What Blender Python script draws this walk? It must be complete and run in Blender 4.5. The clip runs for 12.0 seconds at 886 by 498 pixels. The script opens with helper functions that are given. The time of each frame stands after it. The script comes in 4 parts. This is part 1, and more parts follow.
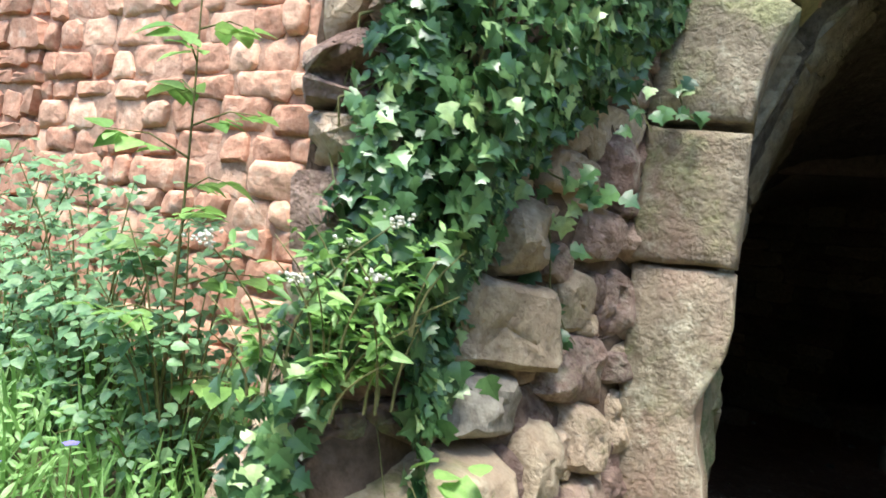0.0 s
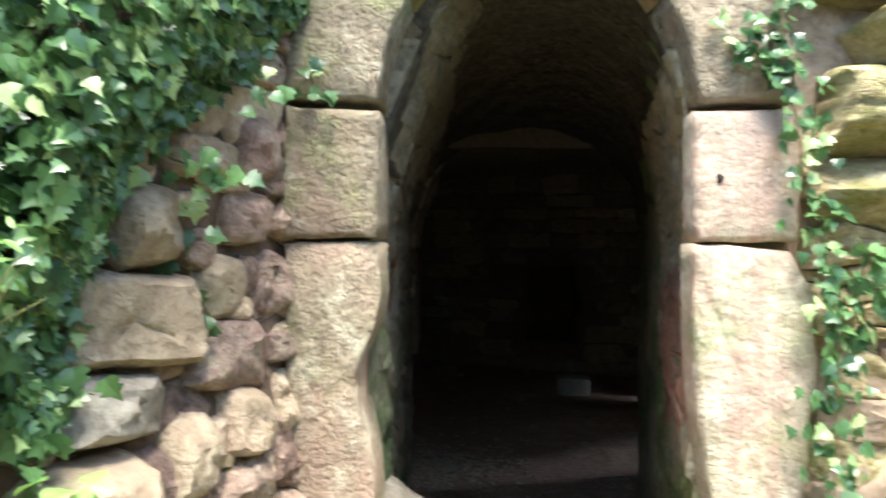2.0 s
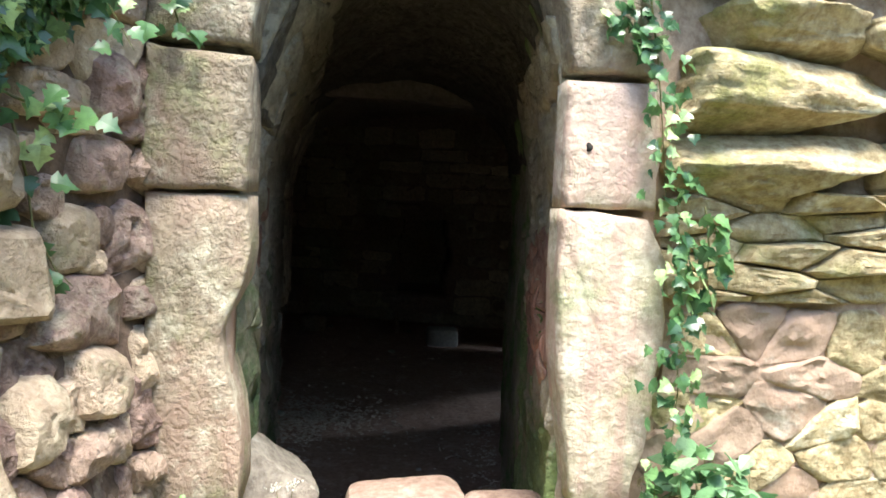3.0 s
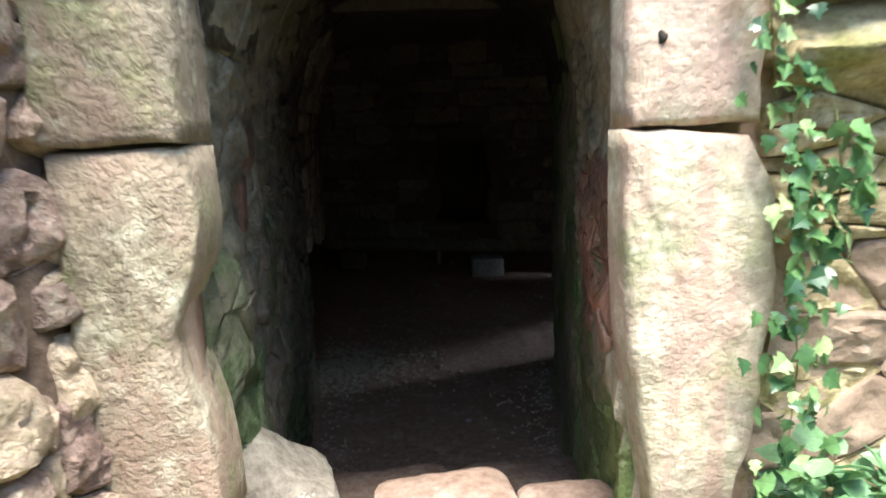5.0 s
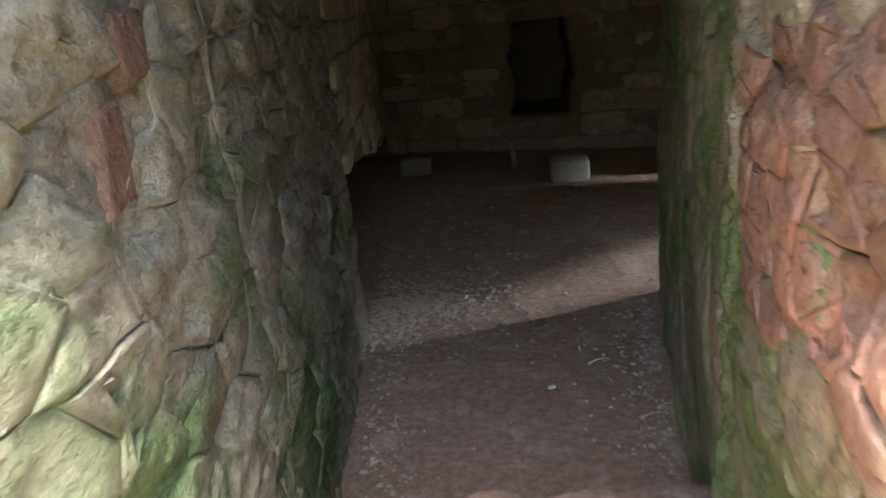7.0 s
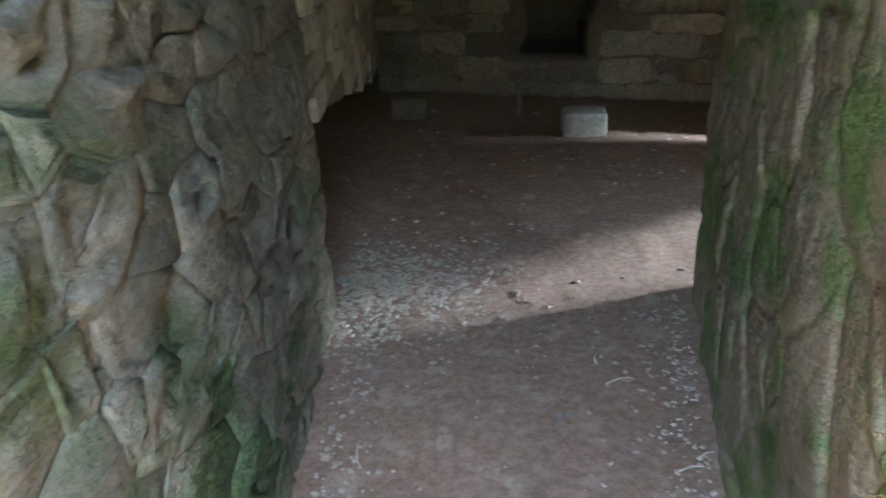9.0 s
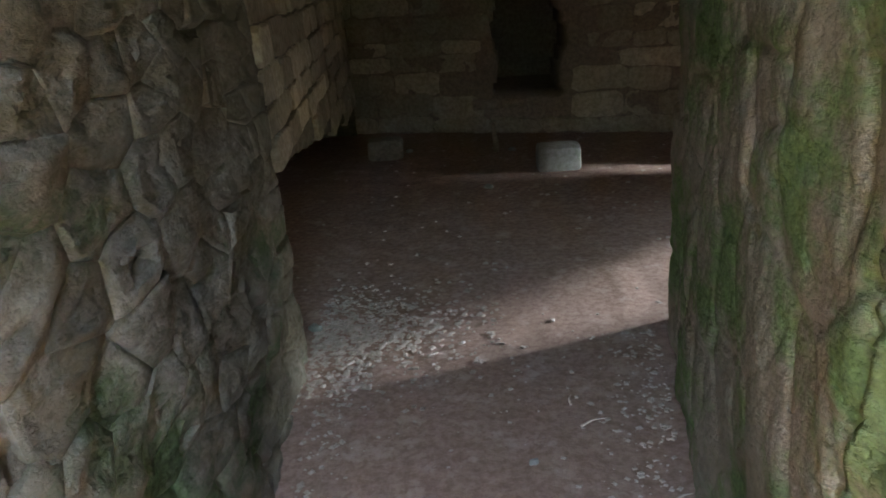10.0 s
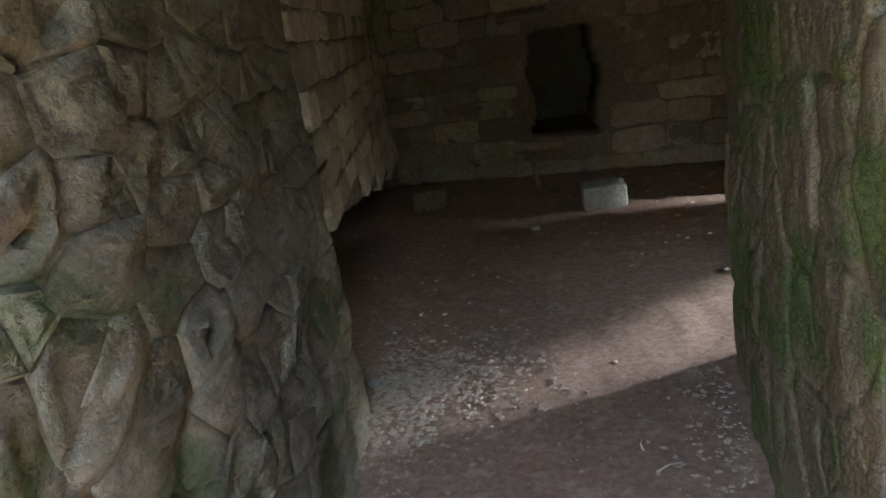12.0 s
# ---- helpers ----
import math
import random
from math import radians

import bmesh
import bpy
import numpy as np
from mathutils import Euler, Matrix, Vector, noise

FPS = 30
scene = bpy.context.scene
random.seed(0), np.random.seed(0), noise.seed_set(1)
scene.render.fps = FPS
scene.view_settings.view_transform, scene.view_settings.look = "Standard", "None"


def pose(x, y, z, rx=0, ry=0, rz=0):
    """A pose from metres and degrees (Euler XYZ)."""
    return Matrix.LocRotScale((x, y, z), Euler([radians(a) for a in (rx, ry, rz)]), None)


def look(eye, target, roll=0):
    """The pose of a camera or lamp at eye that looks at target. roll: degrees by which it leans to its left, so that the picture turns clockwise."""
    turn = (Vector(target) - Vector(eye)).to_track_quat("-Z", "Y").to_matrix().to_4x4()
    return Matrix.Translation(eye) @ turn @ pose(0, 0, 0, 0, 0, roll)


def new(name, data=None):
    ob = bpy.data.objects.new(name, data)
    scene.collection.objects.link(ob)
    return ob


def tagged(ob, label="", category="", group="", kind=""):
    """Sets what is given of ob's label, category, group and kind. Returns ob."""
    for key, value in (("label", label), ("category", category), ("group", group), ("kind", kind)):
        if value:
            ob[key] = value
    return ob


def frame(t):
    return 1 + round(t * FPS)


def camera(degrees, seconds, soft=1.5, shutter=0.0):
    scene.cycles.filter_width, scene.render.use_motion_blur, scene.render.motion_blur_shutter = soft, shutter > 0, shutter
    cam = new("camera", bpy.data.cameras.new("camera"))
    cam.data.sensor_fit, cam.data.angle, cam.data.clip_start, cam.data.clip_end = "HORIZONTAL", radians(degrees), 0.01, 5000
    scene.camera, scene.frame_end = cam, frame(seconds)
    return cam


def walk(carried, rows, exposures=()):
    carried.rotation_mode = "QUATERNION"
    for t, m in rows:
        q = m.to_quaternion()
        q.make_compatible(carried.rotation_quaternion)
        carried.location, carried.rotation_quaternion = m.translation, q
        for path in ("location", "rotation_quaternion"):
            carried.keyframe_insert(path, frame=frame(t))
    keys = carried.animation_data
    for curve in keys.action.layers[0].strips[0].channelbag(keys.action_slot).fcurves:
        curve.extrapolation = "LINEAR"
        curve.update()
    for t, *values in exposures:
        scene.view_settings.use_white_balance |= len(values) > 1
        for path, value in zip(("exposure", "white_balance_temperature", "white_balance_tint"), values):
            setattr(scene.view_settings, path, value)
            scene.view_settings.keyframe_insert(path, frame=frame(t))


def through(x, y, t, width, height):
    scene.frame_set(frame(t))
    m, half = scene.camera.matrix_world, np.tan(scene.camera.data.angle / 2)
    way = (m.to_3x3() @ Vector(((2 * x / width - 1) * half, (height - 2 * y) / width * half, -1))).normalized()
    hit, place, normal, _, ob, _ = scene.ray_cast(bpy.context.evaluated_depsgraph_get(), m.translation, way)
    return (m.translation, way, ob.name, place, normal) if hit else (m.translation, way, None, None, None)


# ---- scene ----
cam = camera(66.2, 12.0, soft=1.6, shutter=0.5)
PATH = [
    (0, (0.042, -2.143, 2.073), (-0.784, -0.321, 2.046), 6.4),
    (0.5, (0.129, -2.142, 2.065), (-0.69, -0.319, 1.988), 5.5),
    (1, (0.21, -2.138, 2.091), (-0.485, -0.265, 1.991), 2.9),
    (1.5, (0.263, -2.126, 2.098), (-0.145, -0.168, 2.068), 1.2),
    (2, (0.254, -2.113, 2.071), (0.207, -0.113, 2.05), 0.5),
    (2.5, (0.245, -2.096, 2.056), (0.46, -0.111, 1.951), 3.0),
    (2.7, (0.253, -2.097, 2.069), (0.546, -0.123, 1.947), 3.6),
    (4.3, (0.222, -1.882, 2.143), (0.543, 0.07, 1.849), 0.9),
    (4.5, (0.278, -1.776, 2.134), (0.515, 0.187, 1.831), -1.3),
    (5, (0.4, -1.522, 2.121), (0.59, 0.431, 1.732), -2.0),
    (5.5, (0.409, -1.239, 2.113), (0.663, 0.678, 1.604), -0.6),
    (6, (0.426, -0.983, 2.094), (0.613, 0.942, 1.584), -3.9),
    (6.5, (0.523, -0.606, 2.064), (0.651, 1.315, 1.522), -4.2),
    (7, (0.564, -0.355, 2.047), (0.499, 1.524, 1.365), -6.1),
    (7.2, (0.558, -0.252, 2.028), (0.503, 1.629, 1.351), -3.6),
    (8.8, (0.572, 0.53, 1.932), (0.439, 2.345, 1.102), -3.8),
    (9, (0.575, 0.546, 1.927), (0.518, 2.354, 1.075), -3.0),
    (9.5, (0.654, 0.59, 1.972), (0.683, 2.457, 1.255), -3.5),
    (10, (0.696, 0.6, 1.946), (0.67, 2.45, 1.186), -5.0),
    (10.5, (0.69, 0.601, 1.958), (0.612, 2.46, 1.224), -7.0),
    (11, (0.656, 0.608, 1.966), (0.553, 2.487, 1.289), -8.3),
    (11.5, (0.651, 0.61, 1.967), (0.519, 2.498, 1.322), -9.4),
    (12, (0.647, 0.608, 1.975), (0.507, 2.504, 1.353), -9.9),
]
EXPOSURES = [(0.0, 1.85, 6500, 5), (1.0, 1.95, 6700, 5), (1.5, 2.25, 6800, 5), (2.0, 2.45, 6700, 5), (2.5, 2.45, 6600, 6), (4.5, 2.4, 6500, 6), (5.5, 2.45, 6500, 4), (6.5, 3.75, 7100, 10), (7.2, 4.75, 7300, 11),
             (8.8, 5.4, 6500, 3), (9.0, 5.7, 6400, 2), (9.5, 5.7, 6400, 1), (10.0, 5.2, 7100, 9), (12.0, 5.2, 7200, 11)]
walk(cam, [(t, look(eye, target, roll)) for t, eye, target, roll in PATH], EXPOSURES)

world = bpy.data.worlds.new("world")
scene.world = world
world.use_nodes = True
sky = world.node_tree.nodes.new("ShaderNodeTexSky")
sky.sky_type, sky.sun_disc = "NISHITA", False
sky.sun_elevation, sky.sun_rotation = radians(70), radians(173)
bg = world.node_tree.nodes["Background"]
world.node_tree.links.new(sky.outputs[0], bg.inputs[0])
bg.inputs[1].default_value = 0.15
sun = new("sun", bpy.data.lights.new("sun", "SUN"))
sun.data.energy, sun.data.angle, sun.data.color = 2.9, radians(28), (1.0, 0.96, 0.9)
sun.matrix_world = look((0.4, -3.4, 9.6), (0.0, 0, 0))


def opening_lamp(name, eye, target, w, h, power):
    """Daylight that enters through one opening of the cellar."""
    lamp = new(name, bpy.data.lights.new(name, "AREA"))
    lamp.data.shape, lamp.data.size, lamp.data.size_y, lamp.data.energy = "RECTANGLE", w, h, power
    lamp.data.color = (0.72, 0.80, 1.0)
    lamp.matrix_world = look(eye, target)
    return lamp


opening_lamp("daylight_doorway", (9.5, 5.9, 2.2), (1.5, 4.5, 0.0), 0.6, 0.3, 60)
opening_lamp("daylight_slit", (5.6, 6.3, 0.85), (2.3, 7.02, 0.0), 0.08, 0.4, 19)

# ---- materials ----


def material(name):
    m = bpy.data.materials.new(name)
    m.use_nodes = True
    return m, m.node_tree, m.node_tree.nodes["Principled BSDF"]


def node(tree, kind, **values):
    n = tree.nodes.new(kind)
    for key, value in values.items():
        n.inputs[key].default_value = value
    return n


def mix(tree, factor, a, b):
    """A colour mix; a, b and factor are sockets or values."""
    n = tree.nodes.new("ShaderNodeMix")
    n.data_type = "RGBA"
    for socket, value in ((n.inputs[0], factor), (n.inputs[6], a), (n.inputs[7], b)):
        if isinstance(value, (int, float)):
            socket.default_value = value
        elif isinstance(value, tuple):
            socket.default_value = (*value, 1)
        else:
            tree.links.new(value, socket)
    return n.outputs[2]


def ramp(tree, socket, low, high):
    n = node(tree, "ShaderNodeMapRange", **{"From Min": low, "From Max": high})
    n.interpolation_type = "SMOOTHSTEP"
    tree.links.new(socket, n.inputs[0])
    return n.outputs[0]


def noise_at(tree, where, scale, detail=5.0, rough=0.6, offset=0.0):
    n = node(tree, "ShaderNodeTexNoise", Scale=scale, Detail=detail, Roughness=rough)
    shift = node(tree, "ShaderNodeVectorMath")
    shift.inputs[1].default_value = (offset, offset * 0.7, -offset)
    tree.links.new(where, shift.inputs[0])
    tree.links.new(shift.outputs[0], n.inputs["Vector"])
    return n.outputs[0]


def stretched(tree, where, factors):
    n = node(tree, "ShaderNodeVectorMath")
    n.operation = "MULTIPLY"
    n.inputs[1].default_value = factors
    tree.links.new(where, n.inputs[0])
    return n.outputs[0]


def times(tree, a, b):
    n = node(tree, "ShaderNodeMath")
    n.operation = "MULTIPLY"
    for socket, value in ((n.inputs[0], a), (n.inputs[1], b)):
        if isinstance(value, (int, float)):
            socket.default_value = value
        else:
            tree.links.new(value, socket)
    return n.outputs[0]


def stone_material(name, dark, light, tint=None, stain=None, moss=None, moss_low=0.52, moss_high=0.66, grain=70.0, relief=0.5, rough=0.9,
                   pits=0.0, vary=0.35, warm=None, grounded=None, strata=0.0, streak=None, swell=0.05, along=1.0, toward=None):
    """Weathered stone: two mottled tones, pale or coloured stains, moss patches, grain and pits, in world metres."""
    m, tree, bsdf = material(name)
    place = tree.nodes.new("ShaderNodeNewGeometry").outputs["Position"]
    where = stretched(tree, place, (1.0, along, 1.0))
    each = tree.nodes.new("ShaderNodeObjectInfo").outputs["Random"]
    broad = noise_at(tree, where, 3.2, 4.0, 0.6)
    fine = noise_at(tree, where, 22.0, 6.0, 0.7, 4.0)
    dust = noise_at(tree, where, grain, 4.0, 0.75, 9.0)
    colour = mix(tree, ramp(tree, fine, 0.3, 0.7), dark, light)
    if tint:
        colour = mix(tree, times(tree, ramp(tree, noise_at(tree, where, 1.7, 3.0, 0.6, 13.0), 0.42, 0.62), 0.75), colour, tint)
    if warm:
        colour = mix(tree, times(tree, ramp(tree, each, 0.45, 0.95), vary), colour, warm)
    if stain:
        colour = mix(tree, times(tree, ramp(tree, noise_at(tree, where, 6.0, 6.0, 0.72, 21.0), 0.52, 0.68), 0.8), colour, stain)
    if streak:
        run = noise_at(tree, stretched(tree, where, (14.0, 14.0, 1.3)), 1.0, 4.0, 0.6, 3.0)
        colour = mix(tree, times(tree, ramp(tree, run, 0.48, 0.62), 0.7), colour, streak)
    layer = None
    if strata:
        layer = noise_at(tree, stretched(tree, where, (2.5, 2.5, 26.0)), 1.0, 5.0, 0.65, 6.0)
        colour = mix(tree, times(tree, ramp(tree, layer, 0.5, 0.66), strata * 0.6), colour, tuple(c * 0.55 for c in dark))
    hsv = node(tree, "ShaderNodeHueSaturation")
    bright = node(tree, "ShaderNodeMapRange", **{"To Min": 1 - vary * 0.7, "To Max": 1 + vary * 0.5})
    tree.links.new(each, bright.inputs[0])
    tree.links.new(bright.outputs[0], hsv.inputs["Value"])
    tree.links.new(colour, hsv.inputs["Color"])
    colour = mix(tree, times(tree, ramp(tree, dust, 0.45, 0.8), 0.16), hsv.outputs[0], tuple(c * 0.45 for c in dark))
    if moss:
        growth = noise_at(tree, where, 2.3, 6.0, 0.68, 31.0)
        if grounded:
            split = node(tree, "ShaderNodeSeparateXYZ")
            tree.links.new(place, split.inputs[0])
            height = node(tree, "ShaderNodeMapRange", **{"From Min": grounded[0], "From Max": grounded[1], "To Min": 0.13, "To Max": -0.16})
            tree.links.new(split.outputs[2], height.inputs[0])
            add = node(tree, "ShaderNodeMath")
            tree.links.new(growth, add.inputs[0])
            tree.links.new(height.outputs[0], add.inputs[1])
            growth = add.outputs[0]
            if toward:
                daylit = node(tree, "ShaderNodeMapRange", **{"From Min": toward[0], "From Max": toward[1], "To Min": 0.04, "To Max": -0.16})
                tree.links.new(split.outputs[1], daylit.inputs[0])
                more = node(tree, "ShaderNodeMath")
                tree.links.new(growth, more.inputs[0])
                tree.links.new(daylit.outputs[0], more.inputs[1])
                growth = more.outputs[0]
        tuft = mix(tree, ramp(tree, noise_at(tree, where, 60.0, 3.0, 0.7, 2.0), 0.3, 0.7), tuple(c * 0.55 for c in moss), moss)
        colour = mix(tree, times(tree, ramp(tree, growth, moss_low, moss_high), 0.88), colour, tuft)
    tree.links.new(colour, bsdf.inputs["Base Color"])
    bsdf.inputs["Roughness"].default_value = rough
    bsdf.inputs["Specular IOR Level"].default_value = 0.25
    height = mix(tree, 0.22, fine, dust)
    if pits:
        height = mix(tree, pits, height, ramp(tree, noise_at(tree, where, 48.0, 5.0, 0.65, 17.0), 0.22, 0.62))
    if layer:
        height = mix(tree, strata, height, layer)
    bump = node(tree, "ShaderNodeBump", Strength=relief * 0.75, Distance=0.02)
    tree.links.new(height, bump.inputs["Height"])
    soft = node(tree, "ShaderNodeBump", Strength=relief, Distance=swell)
    tree.links.new(broad, soft.inputs["Height"])
    tree.links.new(soft.outputs[0], bump.inputs["Normal"])
    tree.links.new(bump.outputs[0], bsdf.inputs["Normal"])
    return m


def leaf_material(name, dark, light, gloss=0.45, through=0.25, bright=None):
    m, tree, bsdf = material(name)
    where = tree.nodes.new("ShaderNodeNewGeometry")
    each = tree.nodes.new("ShaderNodeObjectInfo").outputs["Random"]
    island = where.outputs["Random Per Island"]
    add = node(tree, "ShaderNodeMath")
    tree.links.new(each, add.inputs[0])
    tree.links.new(island, add.inputs[1])
    part_of = node(tree, "ShaderNodeMath")
    part_of.operation = "FRACT"
    tree.links.new(add.outputs[0], part_of.inputs[0])
    colour = mix(tree, part_of.outputs[0], dark, light)
    if bright:
        colour = mix(tree, ramp(tree, part_of.outputs[0], 0.82, 0.96), colour, bright)
    colour = mix(tree, times(tree, ramp(tree, noise_at(tree, where.outputs["Position"], 55.0), 0.35, 0.75), 0.4), colour, tuple(c * 0.5 for c in dark))
    tree.links.new(colour, bsdf.inputs["Base Color"])
    bsdf.inputs["Roughness"].default_value = gloss
    bsdf.inputs["Specular IOR Level"].default_value = 0.6
    glow = tree.nodes.new("ShaderNodeBsdfTranslucent")
    tree.links.new(colour, glow.inputs["Color"])
    both = node(tree, "ShaderNodeMixShader", Fac=through)
    tree.links.new(bsdf.outputs[0], both.inputs[1])
    tree.links.new(glow.outputs[0], both.inputs[2])
    tree.links.new(both.outputs[0], tree.nodes["Material Output"].inputs["Surface"])
    return m


RED = stone_material("red_sandstone", (0.40, 0.19, 0.125), (0.62, 0.35, 0.245), stain=(0.62, 0.45, 0.35), warm=(0.62, 0.44, 0.33), vary=0.4, relief=0.8)
RED_MORTAR = stone_material("red_mortar", (0.34, 0.19, 0.135), (0.50, 0.32, 0.235), relief=0.9)
DRESSED = stone_material("dressed_stone", (0.19, 0.152, 0.11), (0.42, 0.355, 0.265), tint=(0.38, 0.26, 0.20), stain=(0.62, 0.57, 0.44), pits=0.6, streak=(0.35, 0.28, 0.20),
                         moss=(0.36, 0.36, 0.19), moss_low=0.50, moss_high=0.66, relief=0.95, vary=0.25)
PALE_JAMB = stone_material("pale_jamb_stone", (0.34, 0.29, 0.20), (0.58, 0.52, 0.39), tint=(0.48, 0.33, 0.28), stain=(0.68, 0.64, 0.52), moss=(0.38, 0.41, 0.22),
                           moss_low=0.50, moss_high=0.68, relief=0.75, vary=0.1, streak=(0.44, 0.29, 0.235), pits=0.25)
GREY_STONE = stone_material("grey_stone", (0.16, 0.135, 0.11), (0.34, 0.30, 0.245), stain=(0.46, 0.42, 0.35), relief=0.8, vary=0.1)
WALL_PLASTER = stone_material("crumbling_render", (0.24, 0.17, 0.12), (0.42, 0.32, 0.235), tint=(0.40, 0.27, 0.20), stain=(0.52, 0.46, 0.37), relief=0.7, vary=0.25)
TAN = stone_material("tan_boulder", (0.27, 0.20, 0.14), (0.48, 0.39, 0.28), tint=(0.44, 0.33, 0.235), stain=(0.52, 0.46, 0.34), moss=(0.24, 0.24, 0.10), moss_low=0.58, moss_high=0.75, relief=1.0, vary=0.25, pits=0.35)
OCHRE = stone_material("ochre_stone", (0.26, 0.19, 0.10), (0.54, 0.45, 0.27), stain=(0.64, 0.59, 0.42), moss=(0.27, 0.26, 0.10), moss_low=0.52,
                       moss_high=0.68, relief=1.3, vary=0.25, strata=0.5, pits=0.3)
PURPLE = stone_material("purple_rubble", (0.22, 0.14, 0.115), (0.50, 0.36, 0.295), tint=(0.34, 0.215, 0.175), stain=(0.56, 0.48, 0.37), relief=1.3, warm=(0.52, 0.42, 0.28), vary=0.6, pits=0.55,
                        moss=(0.34, 0.34, 0.17), moss_low=0.58, moss_high=0.72)
EARTH_MORTAR = stone_material("earth_mortar", (0.09, 0.06, 0.042), (0.19, 0.13, 0.095), relief=0.9)
PASSAGE = stone_material("passage_rubble", (0.15, 0.135, 0.10), (0.29, 0.265, 0.205), tint=(0.21, 0.19, 0.14), stain=(0.36, 0.335, 0.265), moss=(0.095, 0.155, 0.06),
                         moss_low=0.48, moss_high=0.68, relief=1.0, vary=0.2, grounded=(0.8, 2.3), toward=(1.4, 3.2), pits=0.35, swell=0.012, along=0.6)
PASSAGE_MORTAR = stone_material("passage_mortar", (0.15, 0.13, 0.10), (0.30, 0.26, 0.20), stain=(0.34, 0.31, 0.24), moss=(0.13, 0.20, 0.08), moss_low=0.50, moss_high=0.66,
                                relief=1.1, grounded=(0.9, 2.3), toward=(1.2, 2.4), pits=0.4, along=0.6)
MOSSY = stone_material("mossy_stone", (0.22, 0.19, 0.13), (0.38, 0.32, 0.23), tint=(0.37, 0.28, 0.20), stain=(0.44, 0.40, 0.29), moss=(0.18, 0.29, 0.085), moss_low=0.44, moss_high=0.60, relief=0.9,
                       vary=0.2, swell=0.012, pits=0.35, along=0.6, streak=(0.29, 0.24, 0.16))
# vault stone darkened: the gloom under the passage vault is in its colour
VAULT_SHADE = stone_material("shaded_vault", (0.05, 0.044, 0.035), (0.13, 0.115, 0.09), relief=1.2, pits=0.4)
# for the added screening walls: greenish so that the light they bounce is green
GREEN_BOUNCE = stone_material("green_bounce_wall", (0.15, 0.17, 0.11), (0.32, 0.34, 0.24), moss=(0.14, 0.22, 0.08), moss_low=0.4, moss_high=0.6, relief=0.8)
HOLE_SHADE = stone_material("hole_shade", (0.02, 0.018, 0.015), (0.04, 0.035, 0.03))
PLASTER = stone_material("old_plaster", (0.40, 0.32, 0.22), (0.66, 0.58, 0.43), tint=(0.50, 0.38, 0.27), stain=(0.68, 0.62, 0.47), moss=(0.22, 0.30, 0.10), moss_low=0.44, moss_high=0.58,
                         relief=1.1, grounded=(1.0, 1.9), streak=(0.44, 0.36, 0.22), pits=0.4, along=0.6)
BRICK_RED = stone_material("bare_red_stone", (0.38, 0.20, 0.145), (0.54, 0.31, 0.225), tint=(0.44, 0.27, 0.20), stain=(0.56, 0.43, 0.32), relief=1.2, warm=(0.54, 0.24, 0.165), vary=0.4, pits=0.3)
RUST = stone_material("rusty_brick", (0.12, 0.068, 0.046), (0.20, 0.12, 0.085), relief=1.1, vary=0.2, pits=0.4)
ASHLAR = stone_material("cellar_ashlar", (0.33, 0.28, 0.20), (0.56, 0.49, 0.37), stain=(0.62, 0.57, 0.44), relief=0.7, vary=0.5)
CELLAR_MORTAR = stone_material("cellar_mortar", (0.23, 0.185, 0.145), (0.39, 0.325, 0.255), relief=0.9)
SOIL = stone_material("cellar_soil", (0.21, 0.138, 0.10), (0.35, 0.245, 0.185), stain=(0.42, 0.325, 0.255), relief=0.45, grain=120.0, swell=0.01)
STEP_STONE = stone_material("step_stone", (0.20, 0.13, 0.10), (0.34, 0.24, 0.19), stain=(0.40, 0.32, 0.26), relief=0.5, vary=0.2)
GROUND = stone_material("garden_soil", (0.10, 0.075, 0.05), (0.20, 0.15, 0.10), moss=(0.12, 0.16, 0.05), moss_low=0.4, moss_high=0.6, relief=0.9)
PALE_STONE = stone_material("pale_block", (0.30, 0.30, 0.26), (0.46, 0.46, 0.41), moss=(0.26, 0.32, 0.22), moss_low=0.5, moss_high=0.7, relief=0.5)
CHIP = stone_material("stone_chips", (0.42, 0.35, 0.27), (0.72, 0.63, 0.51), relief=0.4, vary=0.5)
WOOD = stone_material("weathered_wood", (0.22, 0.17, 0.12), (0.38, 0.31, 0.23), relief=0.5)
# bright: the glints of glossy ivy, put into the colour of some leaves
IVY = leaf_material("ivy_leaf", (0.03, 0.085, 0.035), (0.19, 0.36, 0.13), gloss=0.33, through=0.32, bright=(0.46, 0.62, 0.28))
HERB = leaf_material("herb_leaf", (0.13, 0.28, 0.06), (0.32, 0.52, 0.16), gloss=0.5, through=0.4)
SHRUB = leaf_material("shrub_leaf", (0.09, 0.21, 0.09), (0.26, 0.43, 0.21), gloss=0.5, through=0.35)
GRASS = leaf_material("grass_blade", (0.16, 0.33, 0.08), (0.34, 0.55, 0.20), gloss=0.5, through=0.4)
STEM = stone_material("plant_stem", (0.10, 0.11, 0.04), (0.22, 0.20, 0.09), relief=0.3)
PETAL = leaf_material("white_petal", (0.6, 0.6, 0.52), (0.75, 0.74, 0.66), through=0.3)
VIOLET = leaf_material("violet_petal", (0.20, 0.18, 0.55), (0.32, 0.28, 0.70), through=0.3)


# ---- shapes ----
def finish(bm, name, mat, smooth=True):
    data = bpy.data.meshes.new(name)
    bmesh.ops.recalc_face_normals(bm, faces=bm.faces)
    bm.to_mesh(data)
    bm.free()
    data.materials.append(mat)
    if smooth:
        data.shade_smooth()
    return data


def from_lists(name, verts, faces, mat, smooth=True, crisp=0.0):
    data = bpy.data.meshes.new(name)
    data.from_pydata(verts, [], faces)
    data.materials.append(mat)
    if smooth:
        data.shade_smooth()
    if crisp:
        data.set_sharp_from_angle(angle=crisp)
    return data


